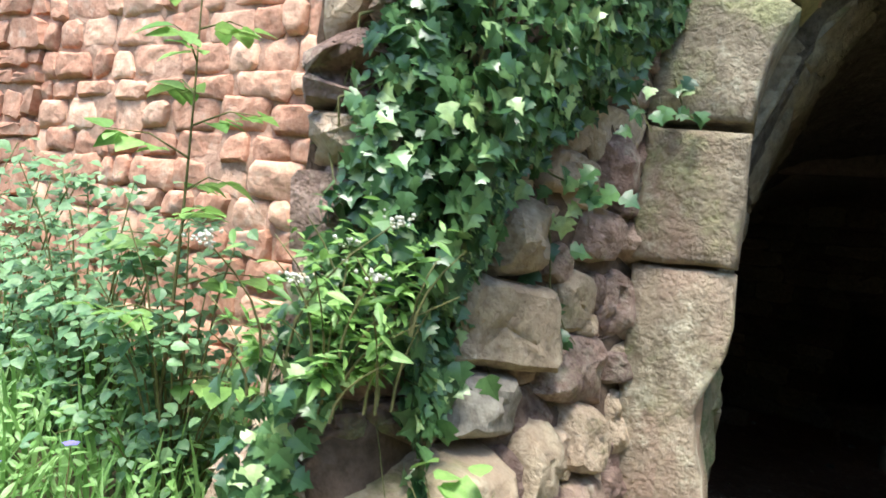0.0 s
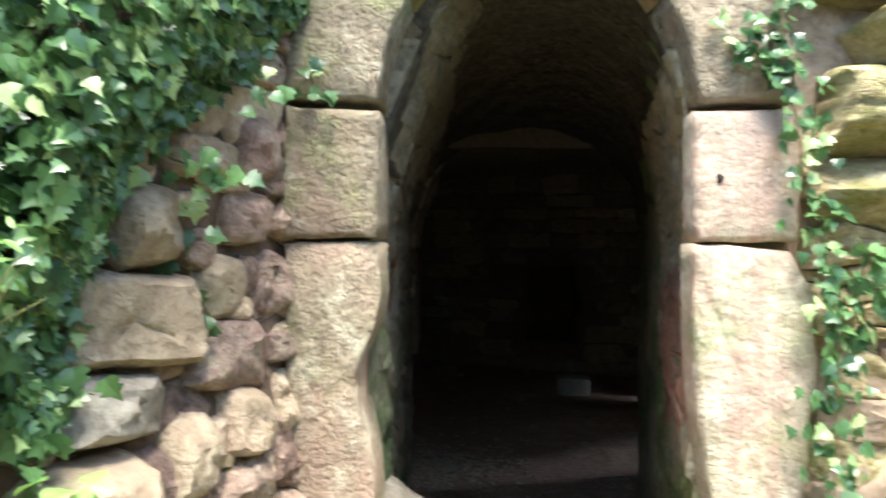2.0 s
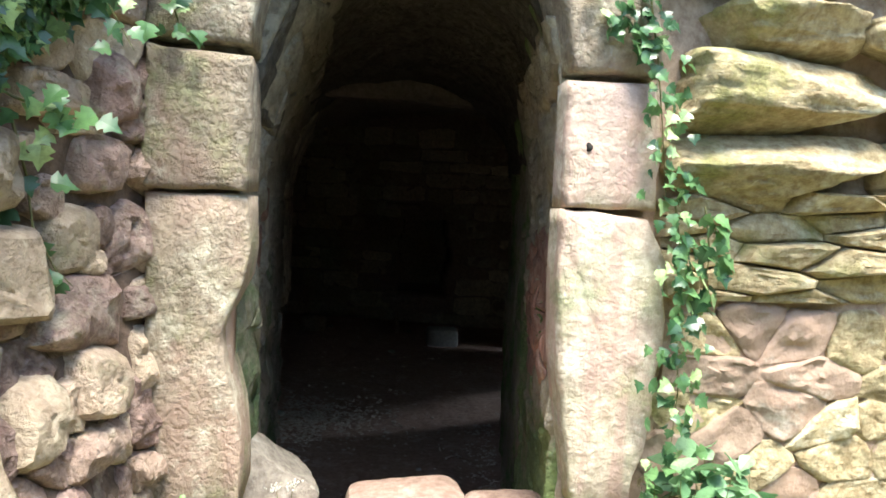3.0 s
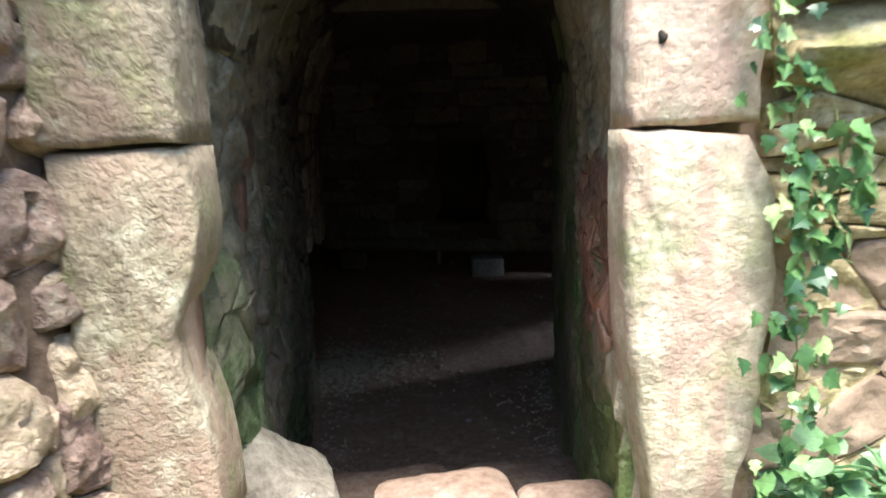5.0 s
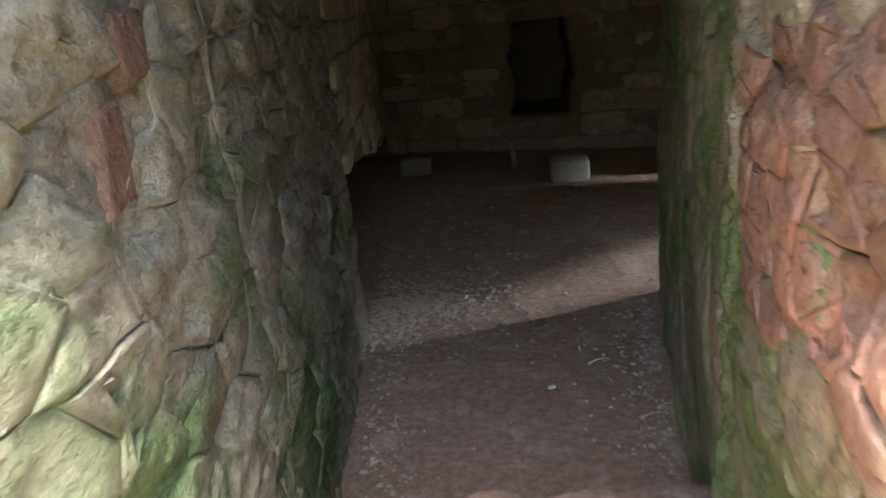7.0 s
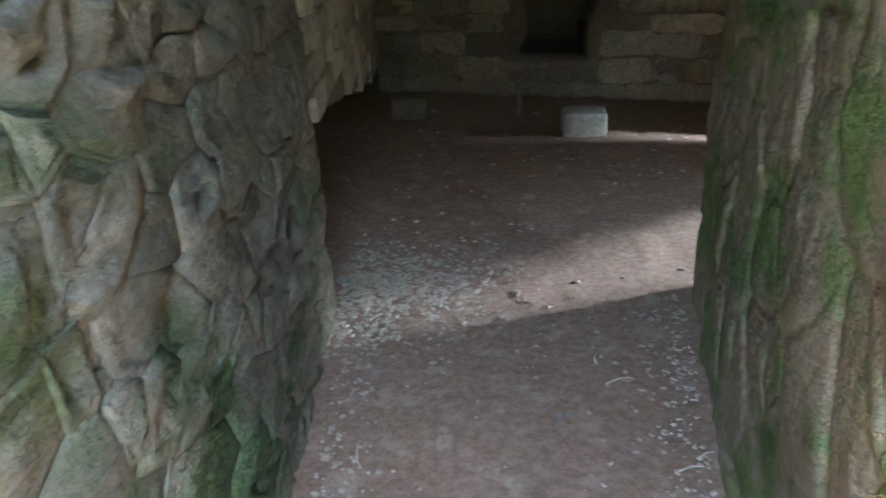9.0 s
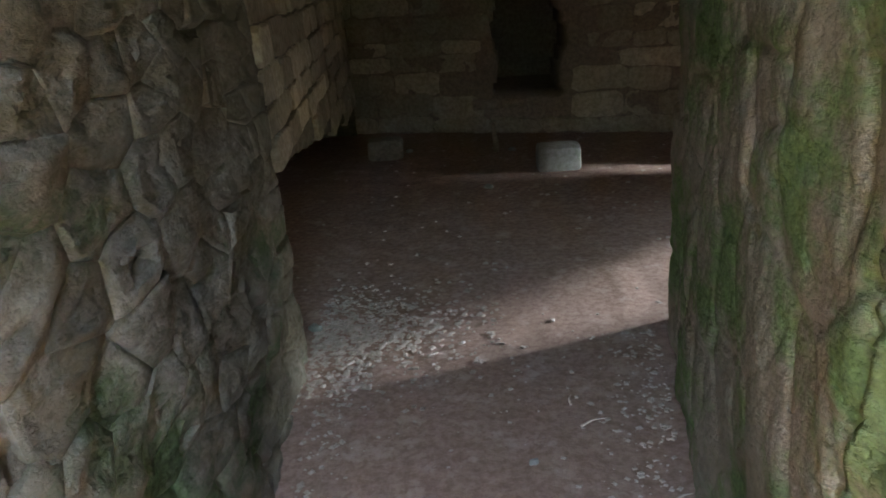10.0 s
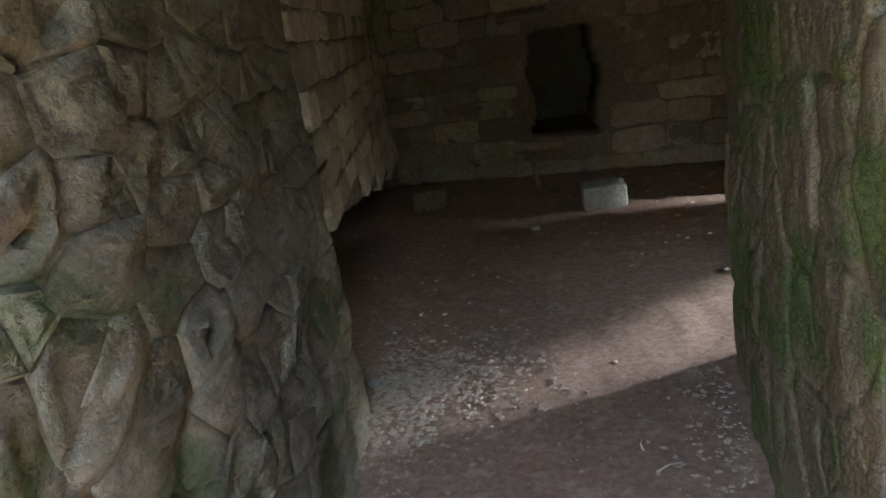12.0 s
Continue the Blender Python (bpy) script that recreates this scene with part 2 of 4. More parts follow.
def part(name, data, parent, label=""):
    ob = new(name, data)
    ob.parent = parent
    return tagged(ob, label)


def structure(name, data, label, category):
    return tagged(new(name, data), label, category, kind="structure")


def rough(p, scale=3.0, amount=0.03, seed=0.0):
    """A smooth random shift of a place."""
    return noise.noise_vector(Vector(p) * scale + Vector((seed, seed, seed))) * amount


def slab(name, place, nu, nv, thick, mat, bumpy=0.03, scale=4.0, keep=None):
    """A thick rough sheet: place(u, v, d) for u, v from 0 to 1 and depth d behind the face. keep(u, v) leaves cells out."""
    verts, faces, index = [], [], {}

    def at(i, j, back):
        key = (i, j, back)
        if key not in index:
            p = Vector(place(i / nu, j / nv, thick if back else 0.0))
            if not back:
                p = p + rough(p, scale, bumpy) + rough(p, scale * 4, bumpy * 0.35, 7)
            index[key] = len(verts)
            verts.append(p)
        return index[key]

    cells = {(i, j) for i in range(nu) for j in range(nv) if keep is None or keep((i + 0.5) / nu, (j + 0.5) / nv)}
    for i, j in cells:
        faces.append((at(i, j, 0), at(i + 1, j, 0), at(i + 1, j + 1, 0), at(i, j + 1, 0)))
        faces.append((at(i, j, 1), at(i, j + 1, 1), at(i + 1, j + 1, 1), at(i + 1, j, 1)))
        for di, dj, a, b in ((-1, 0, (i, j + 1), (i, j)), (1, 0, (i + 1, j), (i + 1, j + 1)), (0, -1, (i, j), (i + 1, j)), (0, 1, (i + 1, j + 1), (i, j + 1))):
            if (i + di, j + dj) not in cells:
                faces.append((at(*a, 0), at(*a, 1), at(*b, 1), at(*b, 0)))
    return from_lists(name, verts, faces, mat)


def clip(poly, px, py, nx, ny):
    """The part of a polygon on the side of the point p to which -n points."""
    out = []
    for k, (ax, ay) in enumerate(poly):
        bx, by = poly[(k + 1) % len(poly)]
        da, db = (ax - px) * nx + (ay - py) * ny, (bx - px) * nx + (by - py) * ny
        if da <= 0:
            out.append((ax, ay))
        if (da < 0 < db) or (db < 0 < da):
            f = da / (da - db)
            out.append((ax + f * (bx - ax), ay + f * (by - ay)))
    return out


def rubble_cells(u0, u1, v0, v1, wide, high, rng, jitter=0.32, uneven=0.0):
    """Irregular stones that fill a rectangle, in loose courses: polygons in (u, v)."""
    seeds, row, v = [], 0, v0 - high
    while v < v1 + high:
        u = u0 - wide * (1.0 + 0.5 * (row % 2))
        while u < u1 + wide:
            step = wide * (1 + uneven * rng.uniform(-1, 1))
            seeds.append((u + rng.uniform(-jitter, jitter) * wide, v + rng.uniform(-jitter, jitter) * high * 0.8))
            u += step
        v += high * (1 + uneven * 0.5 * rng.uniform(-1, 1))
        row += 1
    k = wide / high
    cells = []
    for a, (su, sv) in enumerate(seeds):
        if not (u0 - wide * 0.2 < su < u1 + wide * 0.2 and v0 - high * 0.2 < sv < v1 + high * 0.2):
            continue
        poly = [(u0, v0 * k), (u1, v0 * k), (u1, v1 * k), (u0, v1 * k)]
        for b, (ou, ov) in enumerate(seeds):
            if a != b and abs(ou - su) < 3 * wide and abs(ov - sv) < 3 * high:
                poly = clip(poly, (su + ou) / 2, (sv + ov) * k / 2, ou - su, (ov - sv) * k)
                if len(poly) < 3:
                    break
        if len(poly) >= 3:
            cells.append([(u, v / k) for u, v in poly])
    return cells


def course_cells(u0, u1, v0, v1, rng, high=(0.14, 0.24), wide=(0.22, 0.6), wobble=0.012):
    """Squared stones in courses: polygons in (u, v)."""
    cells, v = [], v0
    while v < v1 - 0.05:
        top = min(v1, v + rng.uniform(*high))
        u = u0
        while u < u1 - 0.03:
            end = min(u1, u + rng.uniform(*wide))
            j = lambda: rng.uniform(-wobble, wobble)
            cells.append([(u + j(), v + j()), (end + j(), v + j()), (end + j(), top + j()), (u + j(), top + j())])
            u = end
        v = top
    return cells


def cell_mesh(poly, place, joint, proud, rng, sink=0.05, bulge=0.5):
    """One stone over a polygon: rounded, uneven, rising from behind the mortar. Returns verts and faces."""
    cu, cv = sum(p[0] for p in poly) / len(poly), sum(p[1] for p in poly) / len(poly)
    size = max(max(p[0] for p in poly) - min(p[0] for p in poly), max(p[1] for p in poly) - min(p[1] for p in poly))
    ring = []
    for k, (au, av) in enumerate(poly):
        bu, bv = poly[(k + 1) % len(poly)]
        if math.hypot(bu - au, bv - av) < size * 0.07:
            continue
        for f in (0.14, 0.5, 0.86):
            wob = rng.uniform(-0.045, 0.045) * size
            ring.append((au + f * (bu - au) + wob * 0.5, av + f * (bv - av) + wob * 0.5))
    n = len(ring)
    if n < 6:
        return None
    tilt_u, tilt_v = rng.uniform(-0.4, 0.4), rng.uniform(-0.4, 0.4)
    verts = []
    for inset, rise in ((0.0, -sink), (0.0, 0.6), (0.035, 0.93), (0.22, 1.0)):
        for u, v in ring:
            d = math.hypot(u - cu, v - cv) + 1e-6
            f = max(0.15, 1 - (joint + inset * size * 0.6) / d)
            qu, qv = cu + (u - cu) * f, cv + (v - cv) * f
            if rise < 0:
                lift = -sink
            else:
                lift = proud * (rise + bulge * (tilt_u * (qu - cu) + tilt_v * (qv - cv)) / size * 2 * rise + rng.uniform(-0.14, 0.14) * rise)
            verts.append(place(qu, qv, -lift))
    verts.append(place(cu, cv, -proud * rng.uniform(0.85, 1.2)))
    faces = []
    for r in range(3):
        for k in range(n):
            faces.append((r * n + k, r * n + (k + 1) % n, (r + 1) * n + (k + 1) % n, (r + 1) * n + k))
    for k in range(n):
        faces.append((3 * n + k, 3 * n + (k + 1) % n, 4 * n))
    return verts, faces


def lay_stones(parent, cells, place, mat, rng, joint=0.008, proud=(0.015, 0.04), name="stone", first=None, sink=0.05, bulge=0.5, choose=None, crisp=0.6):
    """Stones as parts of a wall; those past 300, or that first(u, v) turns down, are joined into one part."""
    rest_v, rest_f, count = [], [], 0
    for poly in cells:
        made = cell_mesh(poly, place, joint, rng.uniform(*proud), rng, sink, bulge)
        if not made:
            continue
        cu, cv = sum(p[0] for p in poly) / len(poly), sum(p[1] for p in poly) / len(poly)
        one = choose(cu, cv) if choose else mat
        if count < 300 and (first is None or first(cu, cv)):
            part(name, from_lists(name, made[0], made[1], one, True, crisp), parent)
            count += 1
        else:
            base = len(rest_v)
            rest_v += made[0]
            rest_f += [tuple(base + k for k in f) for f in made[1]]
    if rest_v:
        tagged(part("small_stones", from_lists("small_stones", rest_v, rest_f, mat, True, crisp), parent), kind="stuff")


def rounded(poly, times_over):
    """The polygon with its corners cut."""
    for _ in range(times_over):
        out = []
        for k, (ax, ay) in enumerate(poly):
            bx, by = poly[(k + 1) % len(poly)]
            out += [(ax * 0.78 + bx * 0.22, ay * 0.78 + by * 0.22), (ax * 0.22 + bx * 0.78, ay * 0.22 + by * 0.78)]
        poly = out
    return poly


def lump_mesh(poly, place, joint, proud, rng, sink=0.06, facets=4, lumps=0.012, corners=1, rim=6):
    """One finely shaped stone over a polygon: worn rim, a few broken facets, lumps of two sizes."""
    cu, cv = sum(p[0] for p in poly) / len(poly), sum(p[1] for p in poly) / len(poly)
    ring = []
    for k, (au, av) in enumerate(poly):
        bu, bv = poly[(k + 1) % len(poly)]
        n = max(1, int(math.hypot(bu - au, bv - av) / 0.09))
        ring += [(au + (bu - au) * i / n, av + (bv - av) * i / n) for i in range(n)]
    ring = rounded(ring, corners)
    size = max(0.05, max(math.hypot(u - cu, v - cv) for u, v in ring))
    n = len(ring)
    own = Vector((rng.uniform(0, 90), rng.uniform(0, 90), rng.uniform(0, 90)))
    planes = []
    for _ in range(facets):
        a, steep = rng.uniform(0, math.tau), rng.uniform(0.1, 0.7)
        planes.append((math.cos(a) * steep, math.sin(a) * steep, rng.uniform(0.05, 0.5)))
    verts = []

    def lift_at(u, v, t):
        edge = 1 - (1 - t) ** rim
        du, dv = (u - cu) / size, (v - cv) / size
        top = min([1.15] + [1.0 + o - gu * du - gv * dv * 1.5 for gu, gv, o in planes])
        q = Vector((u * 8, v * 11, 0)) + own
        return proud * max(0.1, top) * edge + lumps * edge * (noise.noise(q) + 0.5 * noise.noise(q * 2.7) + 0.25 * noise.noise(q * 6.5))

    for t in (-1.0, 0.0, 0.05, 0.13, 0.26, 0.43, 0.62, 0.82):
        for u, v in ring:
            wave = 1 + 0.10 * noise.noise(Vector((u, v, 0)) * 14 + own)
            d = math.hypot(u - cu, v - cv) + 1e-6
            f = max(0.2, 1 - joint / d) * (1 - max(0, t)) * (wave if t < 0.4 else 1)
            qu, qv = cu + (u - cu) * f, cv + (v - cv) * f
            verts.append(place(qu, qv, sink if t < 0 else -lift_at(qu, qv, t)))
    verts.append(place(cu, cv, -lift_at(cu, cv, 1.0)))
    faces = []
    for r in range(7):
        for k in range(n):
            faces.append((r * n + k, r * n + (k + 1) % n, (r + 1) * n + (k + 1) % n, (r + 1) * n + k))
    for k in range(n):
        faces.append((7 * n + k, 7 * n + (k + 1) % n, 8 * n))
    return verts, faces


def lay_lumps(parent, cells, place, mat, rng, joint=0.006, proud=(0.01, 0.05), crisp=0.7, choose=None, **shape):
    """Finely shaped stones as parts of a wall."""
    for poly in cells:
        verts, faces = lump_mesh(poly, place, joint, rng.uniform(*proud), rng, **shape)
        one = choose(poly) if choose else mat
        part("stone", from_lists("stone", verts, faces, one, True, crisp), parent)


def boulder(sx, sy, sz, mat, seed, cuts=5, power=3.5, lumps=0.12, facets=16, ridges=0.0):
    """One weathered stone about its middle, broken into flat sides with worn edges; ridges: worn layers along it."""
    bm = bmesh.new()
    bmesh.ops.create_cube(bm, size=2)
    bmesh.ops.subdivide_edges(bm, edges=bm.edges, cuts=cuts, use_grid_fill=True)
    own = random.Random(int(seed * 7) + 5)
    planes = [(Vector((own.gauss(0, 1), own.gauss(0, 1), own.gauss(0, 1))).normalized(), own.uniform(0.64, 0.95)) for _ in range(facets)]
    for v in bm.verts:
        p = v.co
        r = (abs(p.x) ** power + abs(p.y) ** power + abs(p.z) ** power) ** (1 / power)
        q = p / r
        if power < 6:
            for n, h in planes:
                over = q.dot(n) - h
                if over > 0:
                    q = q - n * over * 0.95
        q = q + noise.noise_vector(q * 1.1 + Vector((seed * 3.1, seed, 0))) * lumps + noise.noise_vector(q * 4.0 + Vector((seed, 0, 5))) * lumps * 0.3
        if ridges:
            worn = noise.noise(Vector((q.x * sx * 3, seed, q.z * sz * 22))) + 0.6 * noise.noise(Vector((q.x * sx * 9, seed, q.z * sz * 45)))
            q = Vector((q.x * (1 + ridges * 0.4 * worn), q.y * (1 + ridges * worn), q.z))
        v.co = Vector((q.x * sx / 2, q.y * sy / 2, q.z * sz / 2))
    data = finish(bm, "stone", mat)
    if not ridges:
        data.set_sharp_from_angle(angle=0.5)
    return data

# ---- the place: setting ----
rng = random.Random(11)
rubble = random.Random(37)


def right_face(y):
    """The right-hand wall of the passage."""
    edge = min(1, max(0, (y - 1.42) / 0.1))
    return 1.0 + 0.224 * y + 0.03 - 0.05 * edge


def left_face(y):
    return 0.0 - 0.045 * y


def back_face(x):
    return 8.9 - 0.35 * (x - 1.7)


def smooth_step(f):
    f = min(1, max(0, f))
    return f * f * (3 - 2 * f)


def ground_height(x, y):
    near = 0.72 + 0.30 * smooth_step((y + 1.3) / 1.1)
    return near + 0.25 * smooth_step((-x - 1.0) / 1.2) - 0.1 * smooth_step((-y - 3) / 4)


# ground outside, one sheet to the horizon
def ground_place(u, v, d):
    x = 0.5 + 900 * (abs(2 * u - 1) ** 5) * (1 if u > 0.5 else -1) + 4 * (2 * u - 1)
    y = 0.12 - 900 * (1 - v) ** 5 - 4 * (1 - v)
    return (x, y, ground_height(x, y) - d)


structure("ground", slab("ground", ground_place, 110, 80, 0.3, GROUND, 0.05, 3.0), "bare trodden soil with scattered weeds", "ground")


# cellar floor
def floor_place(u, v, d):
    x, y = -1.4 + 6.4 * u, 0.5 + 10.0 * v
    return (x, y, -d + 0.006 * math.sin(x * 3 + y * 2))


structure("floor", slab("floor", floor_place, 140, 220, 0.2, SOIL, 0.014, 5.0), "trodden reddish-brown earth floor of the cellar", "floor")


def opening_half(z):
    """Half the width of the doorway at a height, or None above its arch."""
    if z < 2.48:
        return 0.49
    f = (z - 2.48) / 0.58
    return 0.49 * math.sqrt(1 - f * f) if f < 1 else None


def outer_place(u, v, d):
    return (-1.5 + 5.5 * u, 0.06 + d, 0.0 + 4.6 * v)


def outer_keep(u, v):
    x, z = -1.5 + 5.5 * u, 4.6 * v
    half = opening_half(z)
    return not (z > 0.8 and half and abs(x - 0.49) < half + 0.05)


outer = structure("wall_front", slab("wall_front", outer_place, 110, 92, 0.14, WALL_PLASTER, 0.02, 5.0, outer_keep),
                  "old rubble wall round an arched doorway, earth mortar between the stones", "wall")


# side walls of the passage
def facet_height(q, scale):
    """Tilted flat facets with clefts where they meet."""
    q = q * scale
    far, points = noise.voronoi(q)
    turn = noise.noise_vector(points[0] * 7.3 + Vector((0.37, 0.11, 0.53))) * 1.6
    off = q - points[0]
    cleft = max(0.0, 1 - (far[1] - far[0]) / 0.16)
    return 0.45 * turn.x + 0.8 * (turn.y * off.y + turn.z * off.z) - 0.6 * cleft * cleft


def craggy(p, amount):
    """Broken rock relief at two sizes."""
    q = Vector(p) + rough(p, 4.0, 0.045, 3)
    return amount * (facet_height(q, 3.6) + 0.38 * facet_height(q + Vector((2, 5, 1)), 9.0) + 0.22 * noise.noise(q * 16.0))


def left_yz(u, v):
    """Fine cells along the passage, wide ones in the cellar beyond."""
    return (0.2 + 3.95 * u / 0.78 if u < 0.78 else 4.15 + 5.85 * (u - 0.78) / 0.22), -0.1 + 3.1 * v


def left_base(y, z):
    return left_face(y) + 0.35 * max(0, z - 2.0) ** 2 - 0.06 * (1 - smooth_step((y - 0.2) / 0.4))


def left_relief(y, z):
    """Broken relief of the passage rubble, its lumps longer than high, dying out at the wall's end."""
    p = Vector((y * 1.8, z * 2.8, 4.0))
    lumpy = 0.026 * noise.noise(p) + 0.018 * noise.noise(p * 2.6)
    return (lumpy + craggy((0.0, y * 0.6, z), 0.03 + 0.006 * smooth_step((y - 1.3) / 0.5))) * smooth_step((4.1 - y) / 0.5)


def left_place(u, v, d):
    y, z = left_yz(u, v)
    return (left_base(y, z) + (left_relief(y, z) - 0.006 if d == 0.0 else 0.0) - d, y, z)


def left_keep(u, v):
    y, z = left_yz(u, v)
    return not (3.95 < y < 9.6 and z < 0.93 - 0.147 * (y - 5))


left = structure("wall_left", slab("wall_left", left_place, 300, 170, 1.5, PASSAGE_MORTAR, 0.012, 9.0, left_keep),
                 "damp rough rubble wall of the passage, patched with moss", "wall")


def right_place(u, v, d):
    y, z = 0.1 + 3.9 * u, -0.1 + 3.1 * v
    x = right_face(y) - 0.3 * max(0, z - 2.1) ** 2
    if d == 0.0:
        x -= craggy((0.0, y * 0.7, z * 0.7), 0.02)
    return (x + d, y, z)


right = structure("wall_right", slab("wall_right", right_place, 300, 240, 0.9, MOSSY, 0.024, 2.0), "smooth worn stone wall of the passage, green with moss", "wall")


def reveal_place(u, v, d):
    y, z = 0.09 + 1.38 * u, 0.1 + 2.6 * v
    x = right_face(y) - 0.035 - 0.3 * max(0, z - 2.1) ** 2
    if d == 0.0:
        x -= craggy((x, y * 0.6, z), 0.03)
    return (x + d, y, z)


def bare(y, z):
    """Where the plaster has fallen away."""
    low = 1.56 - 0.25 * y + 0.05 * noise.noise(Vector((y * 4, 0, 0)))
    high = 1.95 - 0.03 * y + 0.05 * noise.noise(Vector((y * 5, 9, 0)))
    return low < z < high and y < 1.36


reveal = structure("wall_reveal", slab("wall_reveal", reveal_place, 130, 240, 0.08, PLASTER, 0.02, 3.0),
                   "crumbling pale plaster beside the doorway with bare red stone showing", "wall")


# cellar walls
def back_place(u, v, d):
    x = -1.4 + 6.0 * u
    return (x, back_face(x) + d, -0.1 + 3.6 * v)


def niche_cell(x, z):
    return 1.4 + 0.04 * math.sin(z * 9) < x < 2.16 + 0.04 * math.sin(z * 7) and 0.46 < z < 1.72


back = structure("wall_back", slab("wall_back", back_place, 150, 90, 0.6, CELLAR_MORTAR, 0.02, 5.0, lambda u, v: not niche_cell(-1.4 + 6.0 * u, -0.1 + 3.6 * v)),
                 "squared stone wall at the back of the cellar with a dark niche", "wall")


def niche_hollow(u, v, d):
    path = ((1.2, 0.5), (1.2, 1.9), (2.5, 1.9), (2.5, 0.5))
    k = min(2, int(u * 3))
    f = u * 3 - k
    x = path[k][0] + (path[k + 1][0] - path[k][0]) * f
    deep = path[k][1] + (path[k + 1][1] - path[k][1]) * f
    return (x, back_face(x) + deep + d, 0.1 + 2.2 * v)


structure("wall_niche", slab("wall_niche", niche_hollow, 18, 12, 0.1, CELLAR_MORTAR), "dark stone lining of the deep wall niche", "wall")
structure("wall_niche_floor", slab("wall_niche_floor", lambda u, v, d: (1.1 + 1.5 * u, 8.9 + 2.2 * v, 0.42 - d), 8, 8, 0.1, CELLAR_MORTAR), "dark stone floor of the wall niche", "wall")
structure("wall_niche_top", slab("wall_niche_top", lambda u, v, d: (1.1 + 1.5 * u, 8.9 + 2.2 * v, 1.85 + d), 8, 8, 0.1, CELLAR_MORTAR), "dark stone top of the wall niche", "wall")


def side_place(u, v, d):
    return (4.3 + d, 3.7 + 5.2 * u, -0.1 + 3.6 * v)


def side_keep(u, v):
    y, z = 3.7 + 5.2 * u, -0.1 + 3.6 * v
    return not (4.6 < y < 5.75 and 0.0 < z < 0.92 - 0.69 * (y - 5.08)) and not (6.44 < y < 6.64 and 0.0 < z < 0.62)


structure("wall_side", slab("wall_side", side_place, 104, 72, 0.45, CELLAR_MORTAR, 0.02, 5.0, side_keep), "thick cellar wall pierced by a doorway and a slit", "wall")
# unseen fins added to part the beams of the doorway and slit lamps
structure("wall_fin", slab("wall_fin", lambda u, v, d: (4.76 + 1.3 * u, 6.1 + d, -0.1 + 2.2 * v), 10, 16, 0.08, CELLAR_MORTAR, 0.01), "unseen fin added to keep the doorway lamp's beam off the slit", "wall")
structure("wall_fin_end", slab("wall_fin_end", lambda u, v, d: (6.1 + d, 6.1 + 1.8 * u, -0.1 + 2.2 * v), 10, 16, 0.1, CELLAR_MORTAR, 0.01), "unseen fin added to keep the doorway lamp's beam off the slit", "wall")
# unseen roof and walls added so that only the lamps light the openings
structure("wall_yard_roof", slab("wall_yard_roof", lambda u, v, d: (4.6 + 5.6 * u, 3.6 + 5.4 * v, 2.75 + d), 12, 12, 0.2, CELLAR_MORTAR, 0.02), "unseen roof added to keep sky and sun off the cellar openings", "ceiling")
structure("wall_yard", slab("wall_yard", lambda u, v, d: (4.6 + 5.6 * u, 8.6 + d, -0.1 + 2.9 * v), 12, 8, 0.2, CELLAR_MORTAR, 0.02), "unseen wall added to keep sky light off the cellar openings", "wall")
structure("wall_yard", slab("wall_yard", lambda u, v, d: (4.6 + 5.6 * u, 3.9 - d, -0.1 + 2.9 * v), 12, 8, 0.2, CELLAR_MORTAR, 0.02), "unseen wall added to keep sky light off the cellar openings", "wall")
structure("ground_yard", slab("ground_yard", lambda u, v, d: (4.6 + 12 * u, 2.0 + 9 * v, -0.06 - d), 12, 12, 0.2, GROUND, 0.02), "bare earth outside the cellar openings", "ground")
structure("wall_inner", slab("wall_inner", lambda u, v, d: (1.92 + 2.6 * u, 3.99 - d, -0.1 + 3.6 * v), 30, 40, 0.3, CELLAR_MORTAR), "inner cellar wall beside the passage end", "wall")
structure("wall_recess", slab("wall_recess", lambda u, v, d: (-1.2 - d, 3.6 + 6.4 * u, -0.1 + 1.4 * v), 30, 10, 0.2, CELLAR_MORTAR), "dark back of the low recess", "wall")
structure("wall_recess_end", slab("wall_recess_end", lambda u, v, d: (-1.3 + 1.1 * u, 3.9 - d, -0.1 + 1.4 * v), 12, 10, 0.2, CELLAR_MORTAR), "dark end of the low recess", "wall")


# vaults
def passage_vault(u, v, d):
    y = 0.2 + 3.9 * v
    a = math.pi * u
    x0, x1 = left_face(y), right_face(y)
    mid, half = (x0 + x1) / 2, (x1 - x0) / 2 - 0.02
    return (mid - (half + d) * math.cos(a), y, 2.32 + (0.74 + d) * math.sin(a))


structure("ceiling", slab("ceiling", passage_vault, 40, 60, 0.3, VAULT_SHADE, 0.05, 4.0), "rough barrel vault of the passage, its gloom put into the colour", "ceiling")


def cellar_vault(u, v, d):
    y = 3.95 + 6.4 * v
    a = math.pi * u
    return (1.9 - (2.75 + d) * math.cos(a), y, 2.3 + (1.1 + d) * math.sin(a))


structure("ceiling_cellar", slab("ceiling_cellar", cellar_vault, 40, 40, 0.3, ASHLAR, 0.04, 4.0), "stone barrel vault of the cellar", "ceiling")
structure("wall_gable", slab("wall_gable", lambda u, v, d: (-1.2 + 6 * u, 3.97 - d, 2.9 + 0.8 * v), 10, 10, 0.2, CELLAR_MORTAR), "dark stone gable over the passage end", "wall")
structure("wall_roof", slab("wall_roof", lambda u, v, d: (-1.5 + 7.0 * u, 0.15 + 10.5 * v, 4.3 - d), 6, 6, 0.3, EARTH_MORTAR), "earth and rubble over the vaults", "ceiling")


# red garden wall
def red_line(s):
    return Vector((-0.95 - s, 0.11 + 0.075 * s, 0))


